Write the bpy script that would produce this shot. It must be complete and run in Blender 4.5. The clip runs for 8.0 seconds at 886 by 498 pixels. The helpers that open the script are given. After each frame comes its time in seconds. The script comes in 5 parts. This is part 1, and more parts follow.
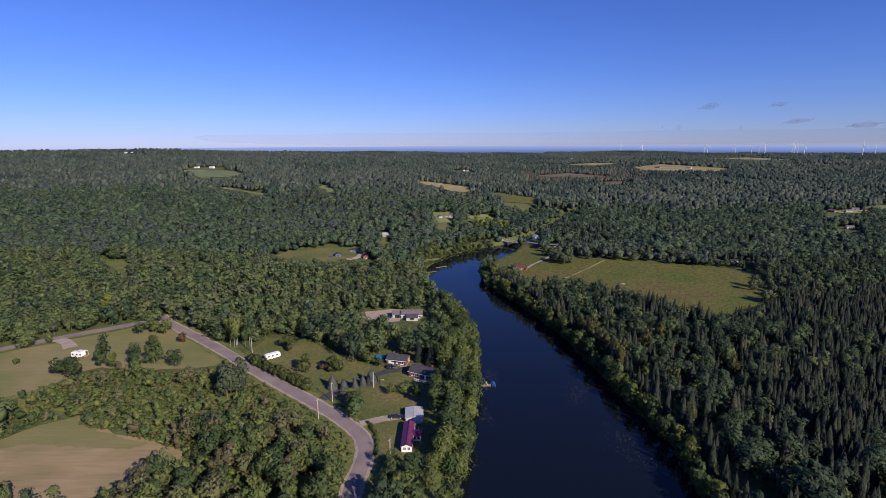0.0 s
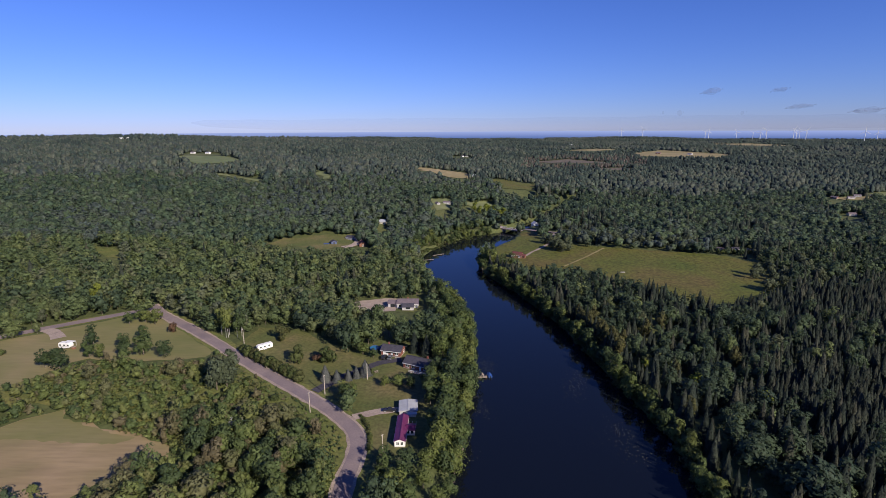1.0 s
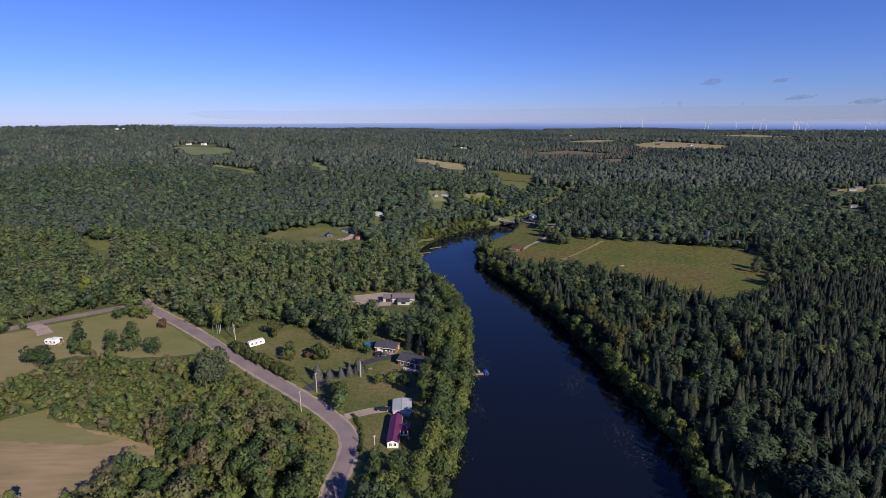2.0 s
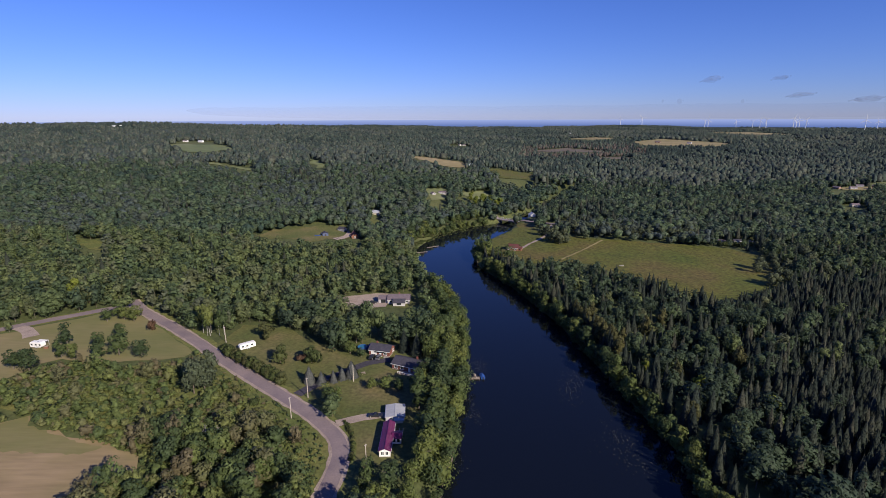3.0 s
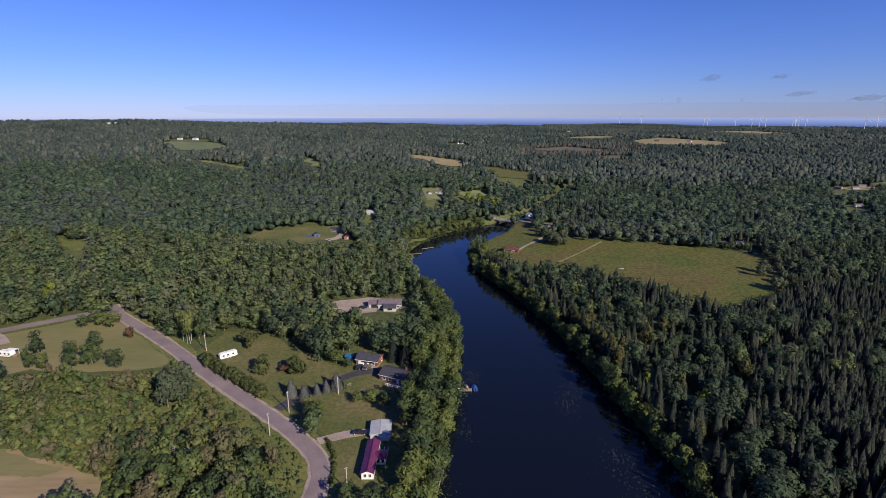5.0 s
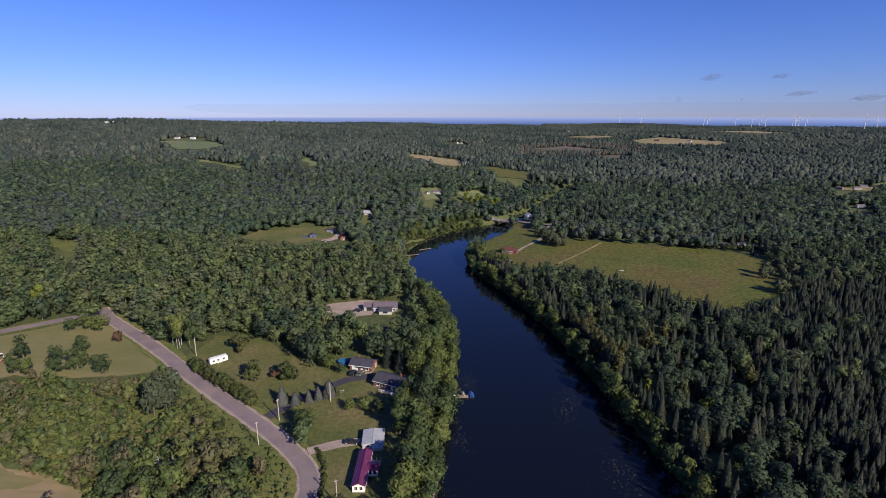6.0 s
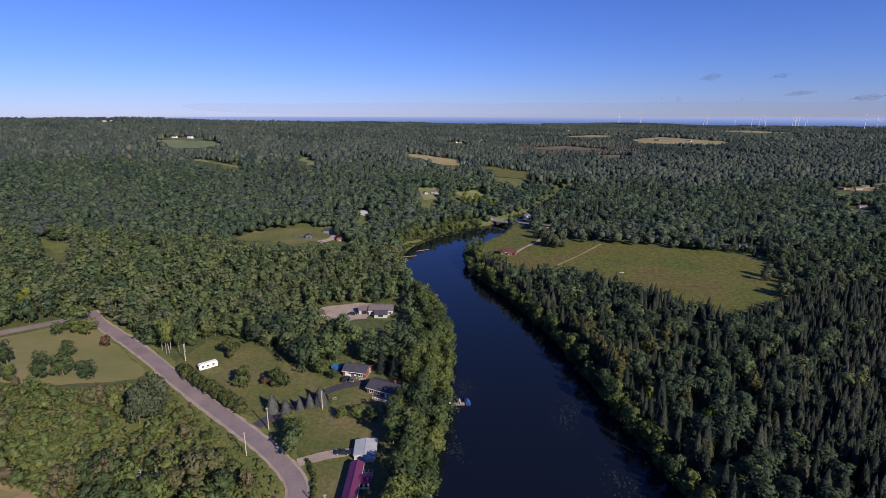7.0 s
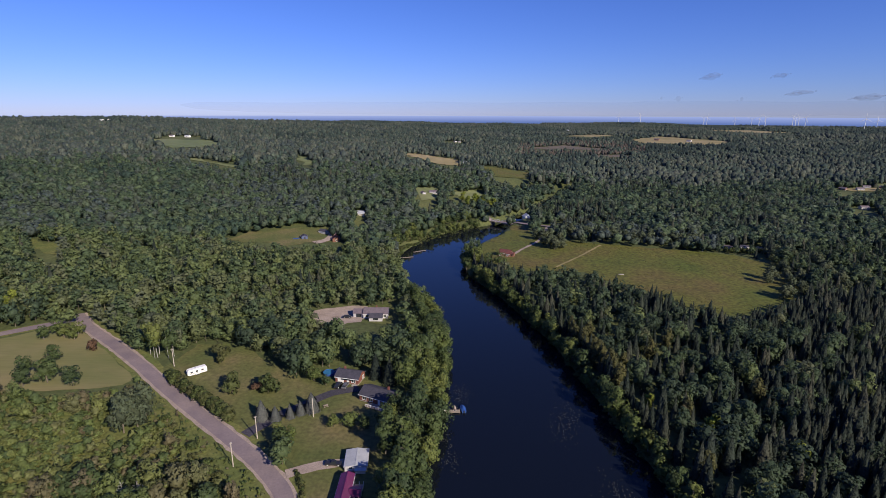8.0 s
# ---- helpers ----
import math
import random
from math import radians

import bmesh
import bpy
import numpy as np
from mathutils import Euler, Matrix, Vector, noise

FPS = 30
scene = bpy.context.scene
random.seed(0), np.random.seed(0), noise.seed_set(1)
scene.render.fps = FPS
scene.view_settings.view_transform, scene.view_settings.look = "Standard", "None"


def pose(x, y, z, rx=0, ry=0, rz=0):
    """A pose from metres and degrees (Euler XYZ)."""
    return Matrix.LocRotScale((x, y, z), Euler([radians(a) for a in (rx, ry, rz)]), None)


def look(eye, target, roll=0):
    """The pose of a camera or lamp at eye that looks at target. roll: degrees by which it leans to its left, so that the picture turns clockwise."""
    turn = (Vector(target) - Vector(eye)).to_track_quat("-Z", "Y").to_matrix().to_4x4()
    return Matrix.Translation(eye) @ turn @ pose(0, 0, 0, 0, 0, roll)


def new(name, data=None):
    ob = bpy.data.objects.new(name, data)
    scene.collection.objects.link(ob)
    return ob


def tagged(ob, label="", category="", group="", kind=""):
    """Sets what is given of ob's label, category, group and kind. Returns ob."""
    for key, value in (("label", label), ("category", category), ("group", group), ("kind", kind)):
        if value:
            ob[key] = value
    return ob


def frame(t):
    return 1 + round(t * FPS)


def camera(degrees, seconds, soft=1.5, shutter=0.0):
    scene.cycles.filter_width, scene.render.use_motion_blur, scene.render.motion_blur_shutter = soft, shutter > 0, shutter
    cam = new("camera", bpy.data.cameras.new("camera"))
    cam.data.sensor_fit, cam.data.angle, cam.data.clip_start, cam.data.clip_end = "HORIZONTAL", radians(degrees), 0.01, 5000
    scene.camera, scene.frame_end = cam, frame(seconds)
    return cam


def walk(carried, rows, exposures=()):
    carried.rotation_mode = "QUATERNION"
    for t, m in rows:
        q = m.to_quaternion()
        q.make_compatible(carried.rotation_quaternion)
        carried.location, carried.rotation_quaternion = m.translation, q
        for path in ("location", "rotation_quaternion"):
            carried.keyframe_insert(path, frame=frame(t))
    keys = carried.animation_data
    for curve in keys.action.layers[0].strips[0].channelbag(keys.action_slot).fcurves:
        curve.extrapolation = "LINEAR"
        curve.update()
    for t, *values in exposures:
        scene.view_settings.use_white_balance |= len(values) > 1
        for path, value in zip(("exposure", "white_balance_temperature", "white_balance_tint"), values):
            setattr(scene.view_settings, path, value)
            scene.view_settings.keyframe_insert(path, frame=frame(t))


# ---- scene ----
cam = camera(81.87, 8.0, soft=0.74)
PATH = [
    (0, -14.360, -10.533, 112.867, 78.274, -0.330, -1.604),
    (0.5, -13.345, -7.161, 112.610, 77.469, -0.306, -1.635),
    (1, -12.372, -3.938, 112.635, 76.729, -0.293, -1.671),
    (1.5, -11.495, -0.806, 112.489, 76.143, -0.300, -1.754),
    (3, -8.586, 8.452, 112.473, 75.480, -0.210, -1.867),
    (3.5, -7.524, 11.491, 112.406, 75.427, -0.170, -1.900),
    (4, -6.621, 14.506, 112.337, 75.412, -0.159, -1.953),
    (4.5, -5.677, 17.474, 112.326, 75.337, -0.113, -1.976),
    (6, -2.939, 26.285, 112.109, 75.212, 0.005, -2.052),
    (6.5, -2.121, 29.381, 112.193, 75.171, 0.059, -2.074),
    (7, -1.182, 32.334, 112.010, 75.146, 0.068, -2.110),
    (7.5, -0.179, 35.055, 111.968, 75.137, 0.060, -2.124),
    (8, 0.726, 38.182, 111.889, 75.067, 0.160, -2.168),
]
walk(cam, [(t, pose(x, y, z, 0, 0, yaw) @ pose(0, 0, 0, tilt, 0, 0) @ pose(0, 0, 0, 0, 0, lean)) for t, x, y, z, tilt, lean, yaw in PATH])

# ---- light ----
SUN_EL, SUN_AZ = radians(29.0), math.atan2(0.625, -0.78)
world = bpy.data.worlds.new("sky")
scene.world = world
world.use_nodes = True
wn = world.node_tree
sky = wn.nodes.new("ShaderNodeTexSky")
sky.sky_type, sky.sun_disc = "NISHITA", False
sky.sun_elevation, sky.sun_rotation = SUN_EL, SUN_AZ
sky.altitude, sky.air_density, sky.dust_density, sky.ozone_density = 300, 1.0, 0.0, 5.5
wn.nodes["Background"].inputs[1].default_value = 0.073
tone = wn.nodes.new("ShaderNodeVectorMath")
tone.operation = "MULTIPLY"
tone.inputs[1].default_value = (0.665, 0.75, 1.41)
rich = wn.nodes.new("ShaderNodeHueSaturation")
rich.inputs["Saturation"].default_value = 1.05
wn.links.new(sky.outputs[0], rich.inputs["Color"])
wn.links.new(rich.outputs[0], tone.inputs[0])
wn.links.new(tone.outputs[0], wn.nodes["Background"].inputs[0])
sun_data = bpy.data.lights.new("sun", "SUN")
sun_data.energy, sun_data.angle, sun_data.color = 5.4, radians(0.5), (1.0, 0.88, 0.72)
sun = new("sun", sun_data)
to_sun = Vector((math.sin(SUN_AZ) * math.cos(SUN_EL), math.cos(SUN_AZ) * math.cos(SUN_EL), math.sin(SUN_EL)))
sun.matrix_world = look((0, 0, 600), Vector((0, 0, 600)) - to_sun)
scene.view_settings.exposure = 0.25


# ---- materials ----
def mat(name, colours, scale=0.3, rough=0.85, fine=4.0, bump=0.0, metal=0.0, through_light=0.0, by="noise", spread=0.35, spec=0.3, streak=None, grain_range=(0.74, 1.27)):
    """Noise at two scales between the colours. by: noise, tint (a value per plant) or object (Object Info's random)."""
    m = bpy.data.materials.new(name)
    m.use_nodes = True
    nt = m.node_tree
    N, L = nt.nodes, nt.links
    b = N["Principled BSDF"]
    b.inputs["Roughness"].default_value = rough
    b.inputs["Metallic"].default_value = metal
    b.inputs["Specular IOR Level"].default_value = spec
    geo = N.new("ShaderNodeNewGeometry")
    n1 = N.new("ShaderNodeTexNoise")
    n1.inputs["Scale"].default_value, n1.inputs["Detail"].default_value = scale, 4
    n2 = N.new("ShaderNodeTexNoise")
    n2.inputs["Scale"].default_value, n2.inputs["Detail"].default_value = fine, 3
    where = geo.outputs["Position"]
    if streak is not None:
        mp = N.new("ShaderNodeMapping")
        mp.inputs["Rotation"].default_value, mp.inputs["Scale"].default_value = (0, 0, radians(streak)), (0.25, 1.8, 1)
        L.new(where, mp.inputs["Vector"])
        where = mp.outputs[0]
    L.new(geo.outputs["Position"], n1.inputs["Vector"])
    L.new(where, n2.inputs["Vector"])
    ramp = N.new("ShaderNodeValToRGB")
    while len(ramp.color_ramp.elements) < len(colours):
        ramp.color_ramp.elements.new(0.5)
    lo, hi = (0.3, 0.7) if by == "noise" else (0.0, 1.0)
    for i, (e, c) in enumerate(zip(ramp.color_ramp.elements, colours)):
        e.position, e.color = lo + (hi - lo) * i / max(1, len(colours) - 1), (*c, 1)
    if by == "noise":
        L.new(n1.outputs["Fac"], ramp.inputs["Fac"])
    elif by == "tint":
        a = N.new("ShaderNodeAttribute")
        a.attribute_name = "tint"
        L.new(a.outputs["Fac"], ramp.inputs["Fac"])
    else:
        a = N.new("ShaderNodeObjectInfo")
        L.new(a.outputs["Random"], ramp.inputs["Fac"])
    val = N.new("ShaderNodeMapRange")
    val.inputs["To Min"].default_value, val.inputs["To Max"].default_value = 1 - spread, 1 + spread
    if by == "noise":
        val.inputs["From Min"].default_value, val.inputs["From Max"].default_value = 0.25, 0.75
        L.new(n2.outputs["Fac"], val.inputs["Value"])
    else:
        L.new(geo.outputs["Random Per Island"], val.inputs["Value"])
        grain = N.new("ShaderNodeMapRange")
        grain.inputs["From Min"].default_value, grain.inputs["From Max"].default_value = 0.3, 0.7
        grain.inputs["To Min"].default_value, grain.inputs["To Max"].default_value = grain_range
        L.new(n2.outputs["Fac"], grain.inputs["Value"])
        both = N.new("ShaderNodeMath")
        both.operation = "MULTIPLY"
        L.new(val.outputs[0], both.inputs[0])
        L.new(grain.outputs[0], both.inputs[1])
        val = both
    mul = N.new("ShaderNodeVectorMath")
    mul.operation = "SCALE"
    L.new(ramp.outputs["Color"], mul.inputs[0])
    L.new(val.outputs[0], mul.inputs["Scale"])
    L.new(mul.outputs[0], b.inputs["Base Color"])
    if bump:
        bp = N.new("ShaderNodeBump")
        bp.inputs["Strength"].default_value, bp.inputs["Distance"].default_value = bump, 0.3 if by == "noise" else 0.7
        L.new(n2.outputs["Fac"], bp.inputs["Height"])
        L.new(bp.outputs[0], b.inputs["Normal"])
    if through_light:
        tr = N.new("ShaderNodeBsdfTranslucent")
        mix = N.new("ShaderNodeMixShader")
        mix.inputs[0].default_value = through_light
        L.new(mul.outputs[0], tr.inputs["Color"])
        L.new(b.outputs[0], mix.inputs[1])
        L.new(tr.outputs[0], mix.inputs[2])
        L.new(mix.outputs[0], N["Material Output"].inputs["Surface"])
    return m


BROAD = [(0.042, 0.066, 0.044), (0.064, 0.096, 0.053), (0.098, 0.138, 0.062), (0.146, 0.182, 0.070), (0.130, 0.146, 0.080), (0.108, 0.130, 0.094)]
NEEDLE = [(0.019, 0.029, 0.023), (0.027, 0.039, 0.029), (0.038, 0.050, 0.036), (0.064, 0.067, 0.047)]
m_broad = mat("broad_leaves", BROAD, through_light=0.45, by="tint", rough=0.7, spread=0.14, fine=0.6, bump=0.5, grain_range=(0.66, 1.4))
# near leaf colours turned bluer: the haze of distance is put into them
MID_HAZED = [(r * 0.65, g * 0.73, b * 1.0) for r, g, b in BROAD]
m_mid_hazed = mat("mid_leaves_hazed", MID_HAZED, through_light=0.45, by="tint", rough=0.75, spread=0.2, fine=0.4, bump=0.7, grain_range=(0.5, 1.6))
m_broad_ob = mat("broad_leaves_single", [(0.052, 0.080, 0.036), (0.078, 0.112, 0.042), (0.116, 0.150, 0.046), (0.160, 0.186, 0.054)], through_light=0.45, by="object", rough=0.7, spread=0.14, fine=0.6, bump=0.5, grain_range=(0.62, 1.45))
m_needle = mat("needles", NEEDLE, through_light=0.3, by="tint", rough=0.75, fine=1.3, bump=0.9, spread=0.1, grain_range=(0.6, 1.4))
m_needle_ob = mat("needles_single", NEEDLE, through_light=0.3, by="object", rough=0.75, fine=1.3, bump=0.9, spread=0.1, grain_range=(0.6, 1.4))
m_blue_needle = mat("blue_spruce_needles", [(0.056, 0.062, 0.060), (0.074, 0.078, 0.074)], by="object", rough=0.75, fine=1.4, bump=0.5, spread=0.15)
m_bush = mat("bush_leaves", [(0.070, 0.104, 0.046), (0.098, 0.136, 0.052), (0.134, 0.174, 0.058), (0.174, 0.198, 0.068), (0.156, 0.164, 0.078), (0.164, 0.140, 0.084)], through_light=0.48, by="tint", rough=0.7, fine=0.7, bump=0.4, spread=0.12, grain_range=(0.66, 1.38))
m_bush_ob = mat("bush_leaves_single", [(0.062, 0.084, 0.028), (0.084, 0.108, 0.034), (0.104, 0.106, 0.042)], through_light=0.35, by="object", rough=0.7, fine=1.6, bump=0.8)
# far trees: blue-grey distance haze is painted into the leaf colours
m_far_hazed = mat("far_canopy_hazed", [(0.012, 0.022, 0.022), (0.022, 0.036, 0.031), (0.037, 0.053, 0.040), (0.062, 0.070, 0.052), (0.030, 0.042, 0.041)], by="tint", rough=0.8, spread=0.25, fine=0.4, bump=0.9, grain_range=(0.45, 1.6))
m_red_leaf = mat("red_leaves", [(0.095, 0.060, 0.036), (0.13, 0.070, 0.044)], by="object", through_light=0.3, rough=0.7, fine=1.6, bump=0.7)
m_yellow_leaf = mat("yellow_green_leaves", [(0.15, 0.19, 0.030), (0.18, 0.21, 0.036)], by="object", through_light=0.35, rough=0.7, fine=2.2, bump=0.7)
m_olive_leaf = mat("olive_leaves", [(0.082, 0.086, 0.034), (0.115, 0.112, 0.040)], by="object", through_light=0.35, rough=0.7, fine=2.2, bump=0.7)
m_grey_leaf = mat("grey_green_leaves", [(0.080, 0.104, 0.060), (0.112, 0.130, 0.074)], by="object", through_light=0.3, rough=0.75, fine=2.2, bump=0.7)
m_cut = mat("cut_over_scrub", [(0.085, 0.075, 0.055), (0.14, 0.115, 0.085)], 0.012, fine=0.15, bump=0.3, spread=0.35)
m_brown_wood = mat("thinned_brown_woods", [(0.050, 0.044, 0.040), (0.070, 0.060, 0.052), (0.092, 0.074, 0.062)], by="tint", rough=0.8, spread=0.25, fine=0.4, bump=0.9, grain_range=(0.5, 1.55))
m_dead = mat("dead_wood", [(0.26, 0.25, 0.24), (0.38, 0.36, 0.34)], 1.5)
m_bark = mat("bark", [(0.10, 0.08, 0.06), (0.17, 0.15, 0.12)], 1.0)
m_birch = mat("birch_bark", [(0.20, 0.19, 0.175), (0.40, 0.385, 0.36)], 2.0)
m_ground = mat("forest_floor", [(0.050, 0.062, 0.024), (0.075, 0.090, 0.032), (0.115, 0.120, 0.044)], 0.02, fine=0.5, bump=0.3)
m_lawn = mat("mown_grass", [(0.072, 0.090, 0.026), (0.104, 0.106, 0.036), (0.146, 0.122, 0.056)], 0.05, fine=0.7, bump=0.25, spread=0.32)
m_dry = mat("dry_mown_grass", [(0.120, 0.132, 0.045), (0.164, 0.154, 0.063), (0.215, 0.178, 0.092)], 0.03, fine=0.5, bump=0.15, spread=0.09, streak=35)
m_hay = mat("cut_hayfield", [(0.140, 0.142, 0.056), (0.240, 0.182, 0.102), (0.325, 0.235, 0.150)], 0.022, fine=0.3, bump=0.3, spread=0.15, streak=-28)
m_meadow = mat("golden_meadow", [(0.070, 0.088, 0.014), (0.094, 0.094, 0.019), (0.112, 0.080, 0.029)], 0.022, fine=0.45, bump=0.7, spread=0.5)
m_far_field = mat("far_pasture", [(0.12, 0.15, 0.06), (0.17, 0.18, 0.085)], 0.01, fine=0.08, spread=0.2)
m_tan_field = mat("far_stubble", [(0.20, 0.17, 0.07), (0.30, 0.24, 0.13)], 0.012, fine=0.1, spread=0.2)
m_verge = mat("verge", [(0.085, 0.108, 0.030), (0.150, 0.146, 0.046)], 0.08, fine=0.8, bump=0.4)
m_road = mat("asphalt", [(0.170, 0.136, 0.150), (0.235, 0.186, 0.186)], 0.15, fine=1.5, spread=0.12)
m_gravel = mat("gravel", [(0.26, 0.205, 0.180), (0.36, 0.29, 0.25)], 0.3, fine=2.5, spread=0.25, bump=0.3)
m_tar = mat("fresh_tar", [(0.045, 0.042, 0.055), (0.06, 0.055, 0.07)], 0.3, fine=2.0)
m_white = mat("white_siding", [(0.72, 0.71, 0.70), (0.80, 0.79, 0.78)], 0.4, rough=0.6, spread=0.06)
m_cream = mat("cream_siding", [(0.55, 0.50, 0.42), (0.62, 0.57, 0.48)], 0.4, rough=0.6, spread=0.06)
m_brick = mat("red_brick", [(0.145, 0.055, 0.045), (0.205, 0.085, 0.066)], 0.8, fine=6, spread=0.25)
m_brown = mat("brown_boards", [(0.16, 0.075, 0.05), (0.22, 0.11, 0.075)], 0.8, spread=0.2)
m_magenta = mat("magenta_metal_roof", [(0.092, 0.013, 0.058), (0.125, 0.019, 0.078)], 0.3, rough=0.4, spread=0.12, spec=0.5)
m_slate = mat("dark_shingles", [(0.040, 0.040, 0.055), (0.062, 0.058, 0.078)], 0.7, fine=5, spread=0.25)
m_grey_roof = mat("grey_shingles", [(0.115, 0.092, 0.108), (0.155, 0.125, 0.145)], 0.7, fine=5, spread=0.2)
m_tin = mat("pale_tin_roof", [(0.33, 0.34, 0.37), (0.41, 0.42, 0.45)], 0.5, rough=0.45, spread=0.08)
m_red_roof = mat("dull_red_roof", [(0.098, 0.036, 0.038), (0.132, 0.048, 0.046)], 0.6, spread=0.2)
m_wood = mat("weathered_wood", [(0.24, 0.19, 0.15), (0.36, 0.30, 0.25)], 0.9, fine=5)
m_pole = mat("pole_wood", [(0.34, 0.29, 0.25), (0.48, 0.43, 0.38)], 0.9)
m_trim = mat("white_trim", [(0.74, 0.74, 0.74), (0.8, 0.8, 0.8)], 1, rough=0.5, spread=0.03)
m_dark = mat("black_rubber", [(0.015, 0.015, 0.016), (0.03, 0.03, 0.03)], 2)
m_car_dark = mat("dark_car_paint", [(0.02, 0.02, 0.026), (0.03, 0.03, 0.036)], 1, rough=0.25, spread=0.03, spec=0.5)
m_car_grey = mat("grey_car_paint", [(0.10, 0.10, 0.11), (0.12, 0.12, 0.13)], 1, rough=0.25, spread=0.03, spec=0.5)
m_blue = mat("blue_cover", [(0.022, 0.065, 0.24), (0.032, 0.09, 0.30)], 1, rough=0.5, spread=0.12)
m_pool_water = mat("pool_water", [(0.03, 0.13, 0.28), (0.04, 0.17, 0.33)], 1, rough=0.1, spread=0.05)
m_steel = mat("white_steel", [(0.70, 0.71, 0.73), (0.76, 0.77, 0.79)], 1, rough=0.4, spread=0.03)
m_stone = mat("pale_stone", [(0.25, 0.235, 0.21), (0.34, 0.32, 0.29)], 0.8, fine=4)
m_tuft = mat("meadow_grass", [(0.066, 0.080, 0.018), (0.104, 0.108, 0.022), (0.130, 0.118, 0.028), (0.120, 0.080, 0.036)], by="tint", through_light=0.3, rough=0.8)
m_weed = mat("water_weed", [(0.030, 0.034, 0.025), (0.070, 0.074, 0.056)], 1, by="tint")
# the clouds' shade is put into a low grey-lilac base colour
m_cloud = mat("cloud", [(0.20, 0.20, 0.27), (0.26, 0.26, 0.33)], 0.01, rough=1.0, spec=0.0, spread=0.05)
ct = m_cloud.node_tree
thin, veil = ct.nodes.new("ShaderNodeBsdfTransparent"), ct.nodes.new("ShaderNodeMixShader")
veil.inputs[0].default_value = 0.07
ct.links.new(thin.outputs[0], veil.inputs[1])
ct.links.new(ct.nodes["Principled BSDF"].outputs[0], veil.inputs[2])
ct.links.new(veil.outputs[0], ct.nodes["Material Output"].inputs["Surface"])
m_bank = m_cloud.copy()
m_bank.name = "thin_cloud"
for node in m_bank.node_tree.nodes:
    if node.type == "MIX_SHADER":
        node.inputs[0].default_value = 0.04
    if node.type == "VALTORGB":
        for e, c in zip(node.color_ramp.elements, ((0.14, 0.16, 0.38, 1), (0.17, 0.19, 0.42, 1))):
            e.color = c
m_sill = m_trim

m_glass = bpy.data.materials.new("window_glass")
m_glass.use_nodes = True
gb = m_glass.node_tree.nodes["Principled BSDF"]
gb.inputs["Base Color"].default_value, gb.inputs["Roughness"].default_value = (0.02, 0.025, 0.03, 1), 0.05

m_water = bpy.data.materials.new("river_water")
m_water.use_nodes = True
nt = m_water.node_tree
wb = nt.nodes["Principled BSDF"]
wb.inputs["Base Color"].default_value, wb.inputs["Roughness"].default_value = (0.005, 0.007, 0.012, 1), 0.04
wb.inputs["IOR"].default_value = 1.33
wg, w1, wbp = nt.nodes.new("ShaderNodeNewGeometry"), nt.nodes.new("ShaderNodeTexNoise"), nt.nodes.new("ShaderNodeBump")
w1.inputs["Scale"].default_value, w1.inputs["Detail"].default_value = 0.7, 5
wbp.inputs["Strength"].default_value, wbp.inputs["Distance"].default_value = 0.03, 0.05
nt.links.new(wg.outputs["Position"], w1.inputs["Vector"])
nt.links.new(w1.outputs["Fac"], wbp.inputs["Height"])
nt.links.new(wbp.outputs[0], wb.inputs["Normal"])

# glowing sea backdrop; its haze is painted as a fade to sky colour
m_sea_glow = bpy.data.materials.new("distant_sea_glow")
m_sea_glow.use_nodes = True
nt = m_sea_glow.node_tree
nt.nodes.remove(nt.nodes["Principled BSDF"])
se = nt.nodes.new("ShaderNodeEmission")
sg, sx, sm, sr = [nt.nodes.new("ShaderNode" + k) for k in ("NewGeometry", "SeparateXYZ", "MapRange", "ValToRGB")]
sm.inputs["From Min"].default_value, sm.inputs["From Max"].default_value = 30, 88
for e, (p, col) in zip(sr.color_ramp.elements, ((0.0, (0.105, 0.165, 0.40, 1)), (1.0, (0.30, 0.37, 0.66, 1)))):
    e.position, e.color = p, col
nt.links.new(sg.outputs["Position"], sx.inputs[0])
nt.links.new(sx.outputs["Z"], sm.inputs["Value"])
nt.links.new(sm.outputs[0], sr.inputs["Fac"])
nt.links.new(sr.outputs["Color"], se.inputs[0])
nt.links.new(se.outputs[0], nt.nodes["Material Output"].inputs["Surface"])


# ---- the lie of the land ----
def ease(a, b, v):
    t = np.clip((v - a) / (b - a), 0, 1)
    return t * t * (3 - 2 * t)


SHORE_Y = [-400, 100, 135, 160, 204, 233, 272, 337, 381, 436, 493, 534, 548, 620, 760]
SHORE_L = [-40, -14, -7, -3, 4, 7, 9, -2, -13, -20, 0, 40, 66, 120, 190]
SHORE_R = [62, 68, 73, 76, 71, 68, 64, 48, 32, 28, 66, 82, 90, 140, 205]


def river_gap(x, y):
    """Metres outside the water's edge; negative in the river."""
    return np.maximum(np.interp(y, SHORE_Y, SHORE_L) - x, x - np.interp(y, SHORE_Y, SHORE_R)) + 200 * (np.asarray(y) > 760)


def land(x, y):
    z = 4.2 + 0.035 * np.maximum(0, -x - 45) * (1 - ease(150, 900, -x)) + 8 * ease(150, 900, -x)
    valley = 0.1 + 0.9 * ease(15, 150, river_gap(x, y))
    z = z + 30 * ease(260, 1000, y) * ease(350, -60, x) * valley + 20 * ease(500, 2200, y) * ease(-60, 350, x) - 8 * ease(1500, 4500, y)
    z = z + 45 * np.exp(-(((x + 1250) / 950) ** 2 + ((y - 2000) / 950) ** 2))
    z = z + 14 * np.exp(-(((x - 1600) / 420) ** 2 + ((y - 4150) / 500) ** 2))
    return z


